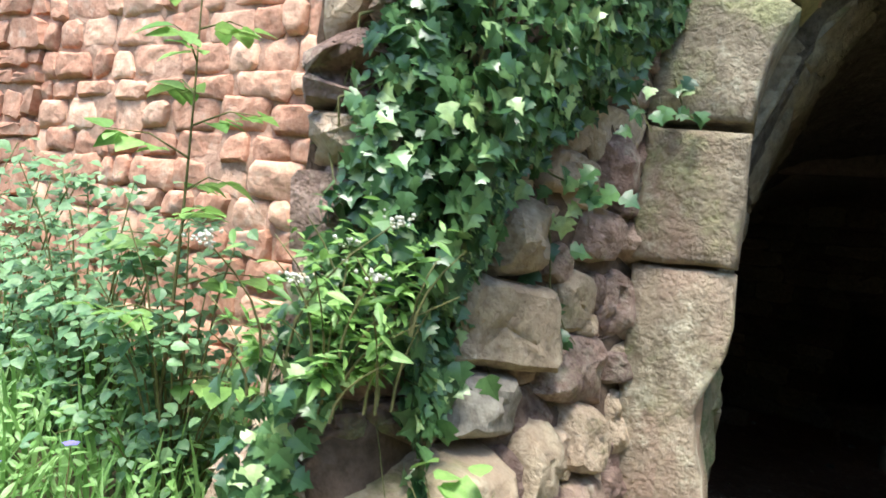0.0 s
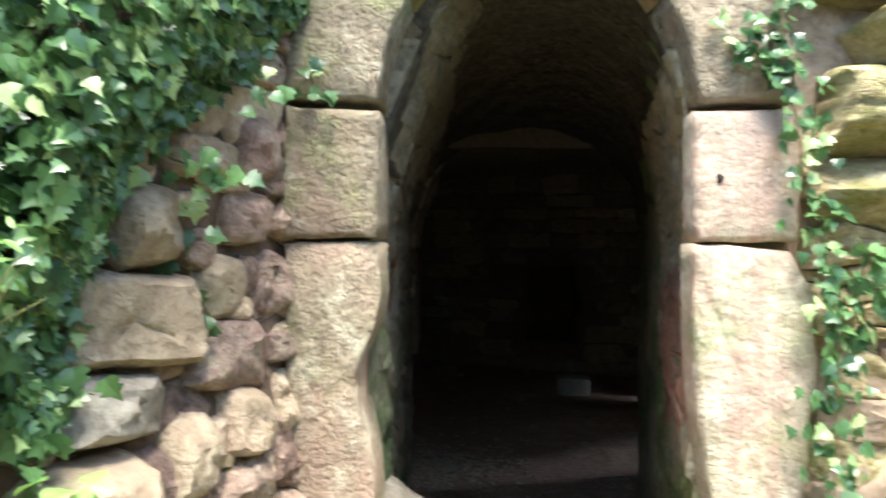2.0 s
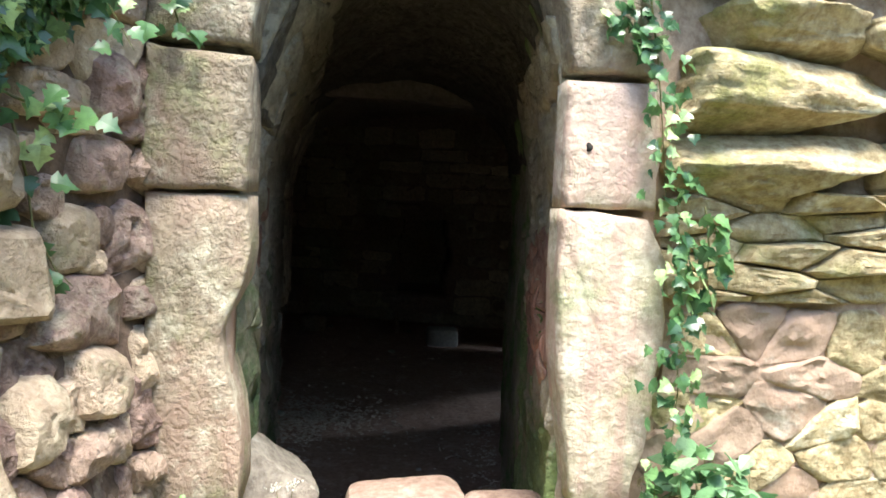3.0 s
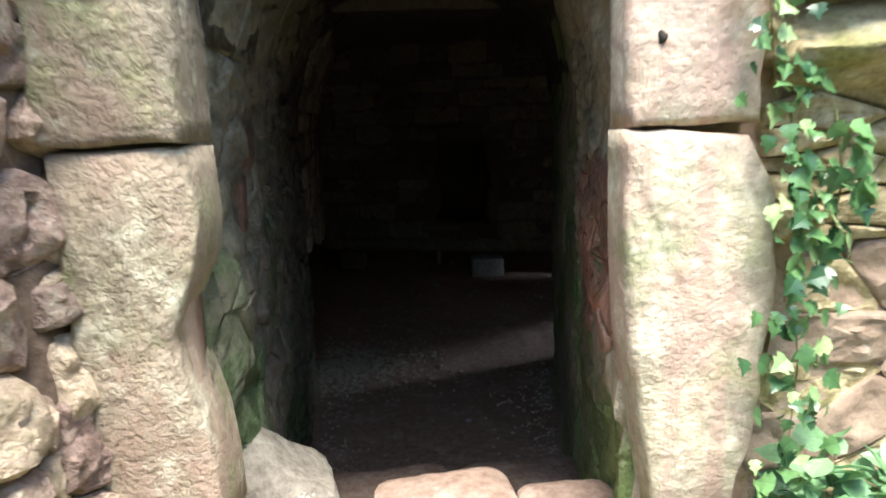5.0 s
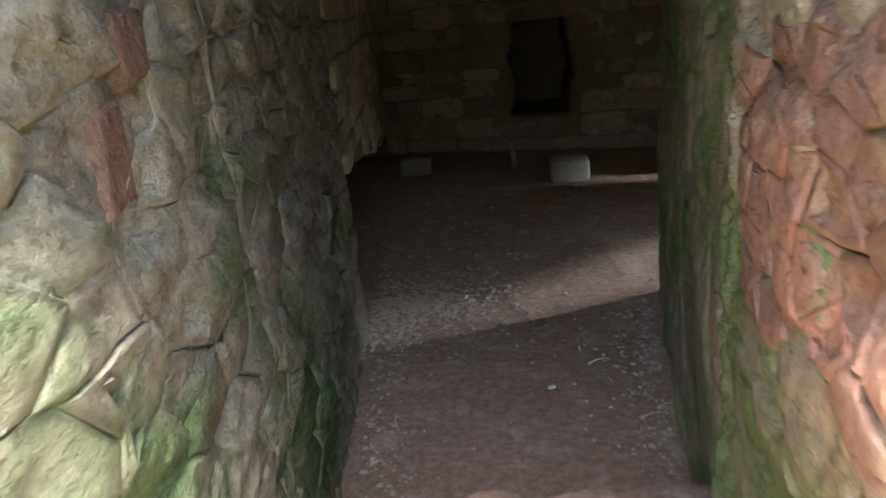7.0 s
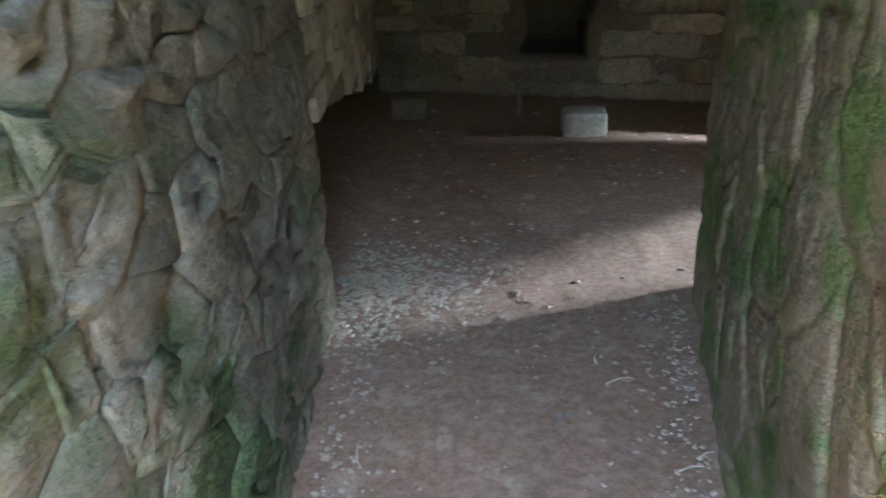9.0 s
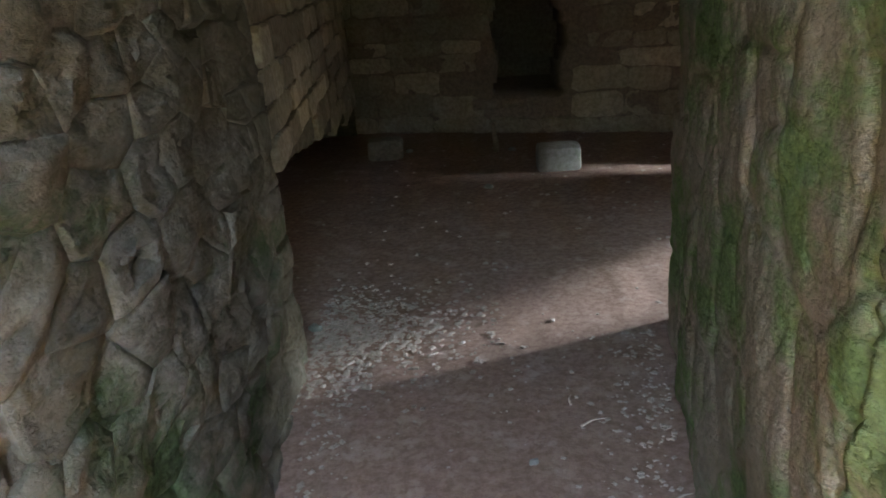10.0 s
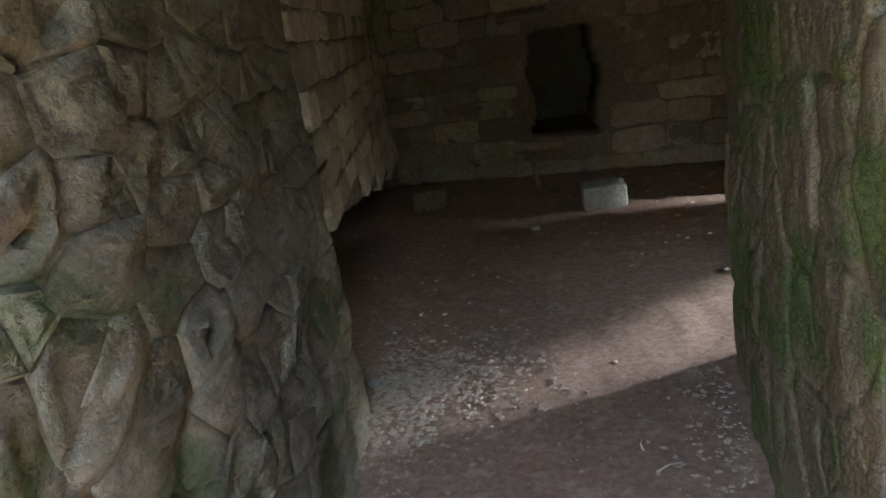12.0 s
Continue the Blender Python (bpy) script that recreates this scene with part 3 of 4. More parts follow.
def red_place(u, v, d):
    p = red_line(8.0 * u)
    return (p.x, p.y + d, 0.2 + 5.0 * v)


red_wall = structure("wall_garden", slab("wall_garden", red_place, 140, 80, 0.5, RED_MORTAR, 0.03, 5.0), "old wall of rough red sandstone rubble", "wall")

# unseen walls added to keep low sky light out of the doorway
structure("wall_opposite", slab("wall_opposite", lambda u, v, d: (-9 + 18 * u, -5.6 - d, 0.2 + 4.0 * v), 80, 20, 0.5, GREEN_BOUNCE, 0.04), "unseen wall added across from the doorway to block low sky light", "wall")
structure("wall_east", slab("wall_east", lambda u, v, d: (5.2 + d, -6.0 + 6.1 * u, 0.2 + 4.6 * v), 40, 24, 0.4, GREEN_BOUNCE, 0.04), "unseen wall added beside the doorway to close off the sky", "wall")

# projecting stub of wall beside the doorway
STUB = ((-0.26, 0.14), (-0.31, -0.02), (-0.44, -0.30), (-0.57, -0.60), (-0.67, -0.95), (-0.78, -0.97), (-0.98, -0.55), (-1.38, 0.2))
LENGTHS = [0.0]
for (ax, ay), (bx, by) in zip(STUB, STUB[1:]):
    LENGTHS.append(LENGTHS[-1] + math.hypot(bx - ax, by - ay))


def stub_at(s, z, d):
    """A place on the stub's face, s metres along its foot from the doorway, d metres inside."""
    s = min(max(s, 0.0), LENGTHS[-1] - 1e-4)
    k = max(i for i in range(len(LENGTHS) - 1) if LENGTHS[i] <= s)
    f = (s - LENGTHS[k]) / (LENGTHS[k + 1] - LENGTHS[k])
    a, b = Vector(STUB[k]), Vector(STUB[k + 1])
    p = a.lerp(b, f)
    n = Vector((-(b - a).y, (b - a).x)).normalized()
    spread = max(0, 1.85 - z) * 0.3 * min(1, s / 0.6)
    p = p + n * (spread - d + craggy((p.x, p.y, z), 0.03))
    return Vector((p.x, p.y, z))


def stub_normal(s):
    k = max(i for i in range(len(LENGTHS) - 1) if LENGTHS[i] <= min(s, LENGTHS[-1] - 1e-4))
    a, b = Vector(STUB[k]), Vector(STUB[k + 1])
    return Vector((-(b - a).y, (b - a).x, 0)).normalized()
def stub_place(u, v, d):
    return stub_at(u * LENGTHS[-1], 0.1 + 4.3 * v, d)


stub = structure("wall_stub", slab("wall_stub", stub_place, 70, 70, 0.25, EARTH_MORTAR, 0.03, 6.0), "broken end of a rubble wall, its stones loose and overgrown with ivy", "wall")


# ---- doorway ----
def dressed(points, y0, y1, seed, mat=DRESSED, wear=0.012, rim=0.02):
    """A dressed stone: an outline in (x, z), extruded from y0 to y1, with rounded rims and a pitted, uneven face."""
    outline = []
    for k, (ax, az) in enumerate(points):
        bx, bz = points[(k + 1) % len(points)]
        n = max(1, int(math.hypot(bx - ax, bz - az) / 0.045))
        outline += [(ax + (bx - ax) * i / n, az + (bz - az) * i / n) for i in range(n)]
    cx, cz = sum(p[0] for p in outline) / len(outline), sum(p[1] for p in outline) / len(outline)
    n = len(outline)
    verts, faces = [], []
    for inset, y in ((0.0, y1), (0.0, y0 + rim * 1.2), (rim * 0.35, y0 + rim * 0.35), (rim * 1.1, y0), (0.35, y0 - 0.004), (0.7, y0 - 0.006)):
        for x, z in outline:
            d = math.hypot(x - cx, z - cz)
            f = 1 - inset / d if inset < 0.1 else 1 - inset
            p = Vector((cx + (x - cx) * f, y, cz + (z - cz) * f))
            if y < y1:
                p = p + rough(p, 9.0, wear, seed) + rough(p, 25.0, wear * 0.4, seed + 3)
            verts.append(p)
    verts.append(Vector((cx, y0 - 0.006, cz)))
    rings = 6
    for r in range(rings - 1):
        for k in range(n):
            faces.append((r * n + k, r * n + (k + 1) % n, (r + 1) * n + (k + 1) % n, (r + 1) * n + k))
    for k in range(n):
        faces.append(((rings - 1) * n + k, (rings - 1) * n + (k + 1) % n, rings * n))
    return from_lists("stone", verts, faces, mat)


doorway = structure("door_frame", None, "arched doorway of weathered dressed sandstone blocks", "doorway")
part("jamb_stone", dressed([(-0.27, 1.12), (0.005, 1.12), (0.003, 1.25), (-0.012, 1.40), (-0.045, 1.53), (-0.07, 1.655), (-0.035, 1.73), (0.002, 1.81), (0.013, 1.9), (0.005, 2.065), (-0.29, 2.07)],
                           -0.02, 0.24, 1), doorway, "tall jamb stone with a worn notch")
part("jamb_stone", dressed([(-0.305, 2.08), (0.005, 2.08), (0.01, 2.28), (0.0, 2.47), (-0.29, 2.485)], -0.035, 0.24, 2), doorway)
part("jamb_stone", dressed([(1.06, 1.10), (1.26, 1.10), (1.31, 1.32), (1.35, 1.65), (1.335, 1.92), (1.26, 2.05), (0.97, 2.07), (0.972, 1.8), (0.985, 1.59), (1.02, 1.35)], -0.03, 0.1, 3, PALE_JAMB), doorway,
     "tall pale jamb stone with streaked face")
part("jamb_stone", dressed([(0.975, 2.077), (1.29, 2.077), (1.30, 2.3), (1.26, 2.49), (0.972, 2.475)], -0.025, 0.1, 4, PALE_JAMB), doorway)
# no recess: a near-black lump carries the shade of a small pit
hole = part("hole", boulder(0.03, 0.03, 0.035, HOLE_SHADE, 3, 3, 3.0, 0.2), doorway, "near-black lump on the jamb, painted as the shade in a small pit")
hole.location = (1.045, -0.028, 2.27)
steps = 5
for k in range(steps):
    a0, a1 = math.pi * k / steps + 0.008, math.pi * (k + 1) / steps - 0.008
    ring = [(0.49 - 0.485 * math.cos(a0 + (a1 - a0) * i / 4), 2.50 + 0.58 * math.sin(a0 + (a1 - a0) * i / 4)) for i in range(5)]
    ring += [(0.49 - 0.79 * math.cos(a1 + (a0 - a1) * i / 4), 2.50 + 0.88 * math.sin(a1 + (a0 - a1) * i / 4)) for i in range(5)]
    part("voussoir", dressed(ring, -0.03 + 0.006 * (k % 2), 0.2, 5 + k, wear=0.01), doorway)


# sill and steps
def step_block(name, x0, x1, y0, y1, top, deep, seed, label, mat=STEP_STONE):
    data = boulder(x1 - x0, y1 - y0, deep, mat, seed, cuts=9, power=8.0, lumps=0.06)
    ob = tagged(new(name, data), label, "step", "stone steps")
    ob.location = ((x0 + x1) / 2, (y0 + y1) / 2, top - deep / 2)
    return ob


step_block("doorstep", 0.33, 0.80, -0.12, 0.52, 1.0, 0.5, 3, "worn reddish stone doorstep between the jambs")
step_block("doorstep", 0.78, 1.12, -0.1, 0.46, 0.96, 0.45, 8, "small broken stone at the end of the doorstep")
step_block("doorstep", 0.0, 0.35, -0.1, 0.44, 0.94, 0.45, 18, "small broken stone at the end of the doorstep")
step_block("step", 0.0, 0.72, 0.42, 1.66, 0.42, 0.6, 5, "wide worn stone step leading down into the cellar")
step_block("step", 0.70, 1.42, 0.40, 1.62, 0.44, 0.6, 9, "wide worn reddish step leading down into the cellar")
loose = tagged(new("boulder", boulder(0.40, 0.62, 0.66, GREY_STONE, 12, 7, 4.0, 0.12)), "large smooth stone leaning inside the doorway", "stone")
loose.location, loose.rotation_euler = (0.03, 0.56, 0.82), (radians(-12), radians(12), radians(-12))
flat = tagged(new("boulder", boulder(0.34, 0.3, 0.3, TAN, 14, 7, 4.5, 0.1)), "pale flat stone at the foot of the jamb", "stone")
flat.location = (0.13, -0.16, 1.07)

# ---- stones of the walls ----
def front_at(x, z, d):
    return Vector((x, 0.05 + d - 0.05 * smooth_step((z - 2.1) / 0.1), z))


def clear_of_door(cells):
    out = []
    for c in cells:
        x, z = sum(p[0] for p in c) / len(c), sum(p[1] for p in c) / len(c)
        if z < 2.5 and -0.26 < x < 1.26:
            continue
        if z >= 2.45 and math.hypot((x - 0.49) / 0.86, (z - 2.5) / 0.95) < 1.0:
            continue
        out.append(c)
    return out


z = 2.15
while z < 3.5:
    high = rng.uniform(0.12, 0.30)
    x = 1.34 + rng.uniform(-0.04, 0.06)
    while x < 3.5:
        wide = rng.uniform(0.35, 0.8)
        ob = part("stone", boulder(wide * 1.04, 0.42, high * 1.12, OCHRE, rng.uniform(1, 90), 15, 5.5, 0.06, 10, 0.13), outer)
        ob.location = (x + wide / 2, 0.07 + rng.uniform(-0.05, 0.05), z + high / 2)
        x += wide
    z += high
lay_lumps(outer, clear_of_door(rubble_cells(1.33, 3.0, 1.78, 2.17, 0.34, 0.085, rubble, 0.36, 0.5)), front_at, OCHRE, rubble, 0.0, (0.01, 0.09), 0.5, lumps=0.03, facets=5, corners=0, rim=12)
lay_lumps(outer, clear_of_door(rubble_cells(1.33, 3.0, 0.7, 1.78, 0.25, 0.17, rubble, 0.44, 0.5)), front_at, WALL_PLASTER, rubble, 0.0, (-0.004, 0.016), 0.5, lumps=0.026, facets=2, rim=12,
          choose=lambda c: OCHRE if c[0][0] > 1.95 or (c[0][0] * 7 + c[0][1] * 11) % 1 < 0.2 else WALL_PLASTER)
lay_stones(outer, clear_of_door(rubble_cells(-0.5, 1.33, 2.5, 4.5, 0.4, 0.25, rng, 0.3)), front_at, PURPLE, rng, 0.012, (0.02, 0.06))

# the large stones of the stub: reach along its foot, heights, how far they stand out
LARGE = []


def stub_stone(s0, s1, z0, z1, out, mat, skew=0.02, label=""):
    """One large broken stone of the stub."""
    LARGE.append((s0, s1, z0, z1))
    mid = (s0 + s1) / 2
    poly = [(s0, z0 + skew), (mid, z0 - abs(skew) * 0.4), (s1, z0 - skew * 0.5), (s1 - abs(skew) * 0.5, (z0 + z1) / 2), (s1 - abs(skew), z1 - skew), (mid, z1 + abs(skew) * 0.3), (s0 + abs(skew) * 0.6, z1 - 0.01)]
    verts, faces = lump_mesh(poly, stub_at, 0.0, out * 0.85, rubble, 0.1, 6, 0.022, 1, 11)
    part("stone", from_lists("stone", verts, faces, mat, True, 0.55), stub, label)


stub_stone(0.58, 0.80, 2.00, 2.21, 0.13, TAN, 0.01, "squared ochre stone standing proud")
stub_stone(0.53, 0.97, 1.78, 1.99, 0.14, TAN, -0.03, "large pale boulder with a flat top")
stub_stone(0.65, 0.98, 1.63, 1.77, 0.12, GREY_STONE, -0.02, "dark grey wedge-shaped stone")
stub_stone(0.76, 1.22, 1.34, 1.61, 0.16, TAN, 0.05, "large rounded pale boulder at the foot")
stub_stone(0.53, 0.71, 2.36, 2.52, 0.09, PURPLE)
stub_stone(0.39, 0.60, 2.24, 2.36, 0.07, PURPLE, 0.01)
stub_stone(0.24, 0.59, 1.67, 1.85, 0.09, PURPLE, -0.03, "crumbling purple stone, deeply pitted")
stub_stone(0.51, 0.71, 1.46, 1.65, 0.09, TAN, 0.03)
stub_stone(0.28, 0.50, 1.49, 1.66, 0.09, PURPLE, -0.02)
stub_stone(0.30, 0.56, 1.37, 1.48, 0.08, PURPLE, 0.03)
stub_stone(0.11, 0.22, 1.70, 1.80, 0.05, PURPLE, 0.01)
stub_stone(0.12, 0.22, 1.48, 1.68, 0.05, PURPLE, 0.01)
stub_stone(0.10, 0.27, 1.36, 1.46, 0.05, PURPLE, 0.02)
stub_stone(0.22, 0.41, 2.06, 2.22, 0.06, PURPLE, 0.01)
stub_stone(0.12, 0.30, 1.84, 2.04, 0.05, PURPLE, 0.03)
stub_stone(0.32, 0.53, 1.86, 2.03, 0.06, TAN, 0.02)
stub_stone(0.16, 0.37, 2.24, 2.44, 0.07, PURPLE, 0.02)


def between_large(cells):
    out = []
    for c in cells:
        u, v = sum(p[0] for p in c) / len(c), sum(p[1] for p in c) / len(c)
        if not any(s0 + 0.02 < u < s1 - 0.02 and z0 + 0.02 < v < z1 - 0.02 for s0, s1, z0, z1 in LARGE):
            out.append(c)
    return out


lay_lumps(stub, between_large(rubble_cells(0.03, 0.45, 0.6, 2.2, 0.13, 0.12, rubble, 0.42, 0.4)), stub_at, PURPLE, rubble, 0.002, (0.01, 0.05), 0.45, lumps=0.02, facets=6, rim=12)
lay_lumps(stub, between_large(rubble_cells(0.03, 0.75, 2.2, 3.4, 0.2, 0.16, rubble, 0.42, 0.4)), stub_at, PURPLE, rubble, 0.002, (0.02, 0.06), 0.45, lumps=0.02, facets=6, rim=12)
lay_lumps(stub, between_large(rubble_cells(0.45, 1.3, 0.6, 2.2, 0.2, 0.13, rubble, 0.42, 0.3)), stub_at, PURPLE, rubble, 0.002, (0.01, 0.05), 0.45, lumps=0.02, facets=6, rim=12)
lay_stones(stub, rubble_cells(1.3, LENGTHS[-1], 0.7, 2.2, 0.24, 0.16, rng, 0.38, 0.3), stub_at, PURPLE, rng, 0.008, (0.03, 0.07), bulge=1.0)
lay_stones(stub, rubble_cells(0.75, LENGTHS[-1], 2.2, 4.3, 0.26, 0.18, rng, 0.38, 0.3), stub_at, PURPLE, rng, 0.008, (0.03, 0.07), bulge=1.0)


def red_at(s, z, d):
    p = red_line(s)
    return Vector((p.x, p.y + d, z))


lay_lumps(red_wall, course_cells(0.0, 2.6, 1.5, 3.3, rubble, (0.08, 0.16), (0.10, 0.34), 0.022), red_at, RED, rubble, 0.005, (0.008, 0.04), 0.5, lumps=0.014, facets=4, rim=10)
lay_stones(red_wall, course_cells(2.6, 6.4, 1.1, 4.3, rng, (0.10, 0.19), (0.13, 0.40), 0.028), red_at, RED, rng, 0.012, (0.012, 0.055), bulge=1.0, first=lambda u, v: False)
lay_stones(red_wall, course_cells(0.0, 2.6, 3.3, 4.3, rng, (0.10, 0.19), (0.13, 0.40), 0.028) + course_cells(0.0, 2.6, 1.1, 1.5, rng, (0.10, 0.19), (0.13, 0.40), 0.028), red_at, RED, rng, 0.012, (0.012, 0.055), bulge=1.0,
           first=lambda u, v: False)


def left_at(y, z, d):
    x = left_base(y, z)
    return Vector((x - d, y, z))


BRICKS = ((0.93, 1.08, 1.95, 2.10), (0.78, 0.92, 1.74, 1.94))


def clear_of_bricks(cell):
    y, z = sum(p[0] for p in cell) / len(cell), sum(p[1] for p in cell) / len(cell)
    return not any(y0 - 0.04 < y < y1 + 0.04 and z0 - 0.03 < z < z1 + 0.03 for y0, y1, z0, z1 in BRICKS)


def passage_at(y, z, d):
    return Vector((left_base(y, z) + left_relief(y, z) - d, y, z))


lay_lumps(left, [c for c in rubble_cells(0.2, 1.5, 0.35, 2.9, 0.27, 0.15, rubble, 0.42, 0.5) if clear_of_bricks(c)], passage_at, PASSAGE, rubble, 0.0, (0.003, 0.012), 0.8, lumps=0.012, facets=1, corners=0, rim=12)
lay_lumps(left, rubble_cells(1.5, 4.0, -0.05, 2.9, 0.32, 0.17, rubble, 0.45, 0.6), passage_at, PASSAGE, rubble, 0.0, (0.004, 0.02), 0.8, lumps=0.018, facets=2, corners=0, rim=11)
for y0, y1, z0, z1 in BRICKS:
    face = sum(left_relief(y, z) for y in (y0, (y0 + y1) / 2, y1) for z in (z0, (z0 + z1) / 2, z1)) / 9
    lay_lumps(left, [[(y0, z0), (y1 - 0.01, z0 + 0.01), (y1, z1), (y0 + 0.015, z1 - 0.01)]], lambda y, z, d: left_at(y, z, d - face), RUST, rubble, 0.002, (0.010, 0.014), facets=1, lumps=0.006, corners=0, rim=14)
lay_stones(left, [c for c in course_cells(4.0, 9.6, 0.2, 2.9, rng) if min(p[1] for p in c) > 0.9 - 0.147 * (sum(p[0] for p in c) / 4 - 5)], left_at, ASHLAR, rng, 0.006, (0.01, 0.04))


def right_at(y, z, d):
    x = right_face(y) - 0.035 - 0.3 * max(0, z - 2.1) ** 2
    x -= craggy((x, y * 0.6, z), 0.03)
    return Vector((x + d, y, z)) + rough((x, y, z), 3.0, 0.02) + rough((x, y, z), 12.0, 0.007, 7)


red_stones = [c for c in rubble_cells(0.1, 1.4, 1.25, 2.05, 0.2, 0.12, rubble, 0.36, 0.4) if bare(sum(p[0] for p in c) / len(c), sum(p[1] for p in c) / len(c))]
lay_lumps(reveal, red_stones, right_at, BRICK_RED, rubble, 0.002, (0.009, 0.014), facets=1, lumps=0.007, corners=0, rim=14)


def back_at(x, z, d):
    return Vector((x, back_face(x) + d, z))


lay_stones(back, [c for c in course_cells(-1.2, 4.3, 0.0, 3.2, rng, (0.17, 0.32), (0.3, 0.75), 0.025) if not any(niche_cell(p[0], p[1]) for p in c)],
           back_at, ASHLAR, rng, 0.006, (0.0, 0.05), bulge=0.8)

# ---- things in the cellar ----
block = tagged(new("stone_block", boulder(0.44, 0.36, 0.25, PALE_STONE, 31, 6, 8.0, 0.04)), "pale squared stone block lying on the earth floor", "stone block")
block.location, block.rotation_euler = (1.84, 7.26, 0.115), (0, 0, radians(-6))
small = tagged(new("stone_block", boulder(0.4, 0.25, 0.24, ASHLAR, 33, 6, 7.0, 0.05)), "grey squared stone lying near the cellar's back wall", "stone block")
small.location = (0.04, 8.2, 0.11)


def stake(x, y, tall):
    """A short weathered stake, split at its top."""
    bm = bmesh.new()
    rows = []
    for i in range(7):
        f = i / 6
        rows.append([bm.verts.new((0.035 * (1 - 0.35 * f) * math.cos(a) + 0.012 * math.sin(5 * f), 0.028 * math.sin(a) * (1 - 0.3 * f), tall * f + 0.02 * math.cos(a * 2) * (i == 6)))
                     for a in [math.tau * k / 8 for k in range(8)]])
    for low, high in zip(rows, rows[1:]):
        for k in range(8):
            bm.faces.new((low[k], low[(k + 1) % 8], high[(k + 1) % 8], high[k]))
    bm.faces.new(rows[-1])
    ob = tagged(new("wooden_stake", finish(bm, "wooden_stake", WOOD, False)), "short weathered wooden stake standing in the floor", "stake")
    ob.location = (x, y, -0.03)
    return ob


stake(1.27, 8.05, 0.36)
for x, y, size in ((1.46, 8.06, 0.1), (1.09, 6.74, 0.09), (0.969, 2.89, 0.05), (-0.16, 4.21, 0.09), (0.3, 8.4, 0.08)):
    chip = tagged(new("loose_stone", boulder(size, size * 0.8, size * 0.6, PALE_STONE, size * 99, 4, 4.0, 0.2)), "small pale stone lying on the earth floor", "stone", "loose stones")
    chip.location = (x, y, size * 0.22)

# ---- plants ----
def leaf_shape(kind):
    """Half outline of a leaf from stalk to tip: points (along, across); mirrored when built."""
    if kind == "ivy":
        return ((0.0, 0.02), (-0.12, 0.30), (0.12, 0.62), (0.30, 0.36), (0.42, 0.58), (0.62, 0.22), (1.0, 0.0))
    if kind == "broad":
        return ((0.0, 0.02), (0.15, 0.28), (0.4, 0.40), (0.7, 0.26), (1.0, 0.0))
    if kind == "lance":
        return ((0.0, 0.02), (0.2, 0.13), (0.5, 0.17), (0.8, 0.09), (1.0, 0.0))
    return ((0.0, 0.012), (0.4, 0.022), (0.8, 0.012), (1.0, 0.0))


def leaf_geometry(kind, fold=0.18, droop=0.25):
    """A creased leaf, 1 long, along +x, facing +z."""
    half = leaf_shape(kind)
    verts, faces = [], []
    for along, across in half:
        sag = -droop * max(0, along) ** 2
        verts += [(along, 0.0, sag), (along, across, sag + fold * across), (along, -across, sag + fold * across)]
    for k in range(len(half) - 1):
        a, b = 3 * k, 3 * k + 3
        faces += [(a, b, b + 1, a + 1), (a, a + 2, b + 2, b)]
    return verts, faces


def leaf_pose(place, out, size, rng, hang=0.5, spin=0.7):
    """A pose with the leaf's face along out and its tip hanging down."""
    n = (Vector(out) + Vector((rng.gauss(0, 0.4), rng.gauss(0, 0.4), rng.gauss(0.35, 0.4)))).normalized()
    tip = Vector((rng.gauss(0, spin), rng.gauss(0, spin), -hang))
    tip = (tip - n * tip.dot(n)).normalized()
    side = n.cross(tip)
    m = Matrix((tip, side, n)).transposed().to_4x4()
    return Matrix.Translation(place) @ m @ Matrix.Diagonal((size, size, size, 1))


def joined_leaves(name, poses, kind, mat, parent):
    """Many leaves as one mesh."""
    verts, faces = [], []
    lv, lf = leaf_geometry(kind)
    lv = [Vector(p) for p in lv]
    for m in poses:
        base = len(verts)
        verts += [m @ p for p in lv]
        faces += [tuple(base + k for k in f) for f in lf]
    return tagged(part(name, from_lists(name, verts, faces, mat, False), parent), kind="stuff")


def stalk(points, radius, mat, parent, name="stem"):
    """A bent, tapering stem through the points."""
    verts, faces, sides = [], [], 5
    for k, p in enumerate(points):
        r = radius * (1 - 0.7 * k / max(1, len(points) - 1))
        way = (Vector(points[min(k + 1, len(points) - 1)]) - Vector(points[max(k - 1, 0)])).normalized()
        side = way.orthogonal().normalized()
        up = way.cross(side)
        verts += [Vector(p) + r * (math.cos(math.tau * i / sides) * side + math.sin(math.tau * i / sides) * up) for i in range(sides)]
    for k in range(len(points) - 1):
        for i in range(sides):
            j = (i + 1) % sides
            faces.append((k * sides + i, k * sides + j, (k + 1) * sides + j, (k + 1) * sides + i))
    return part(name, from_lists(name, verts, faces, mat), parent)


def thing(name, label, category, group=""):
    return tagged(new(name), label, category, group)


def shared_leaf(kind, mat):
    v, f = leaf_geometry(kind)
    return from_lists("leaf", v, f, mat, False)


def leaves_as_parts(parent, poses, data):
    for m in poses:
        ob = part("leaf", data, parent)
        ob.matrix_basis = m


grow = random.Random(23)

# ivy over the broken wall
def ivy_edge(z):
    """How near to the doorway the ivy reaches at a height, along the stub."""
    steps_z = ((1.2, 1.25), (1.6, 1.12), (1.78, 1.0), (1.95, 0.96), (2.1, 0.88), (2.25, 0.80), (2.38, 0.62), (2.55, 0.42), (2.8, 0.16), (4.5, 0.0))
    for (z0, s0), (z1, s1) in zip(steps_z, steps_z[1:]):
        if z0 <= z <= z1:
            return s0 + (s1 - s0) * (z - z0) / (z1 - z0)
    return 1.3


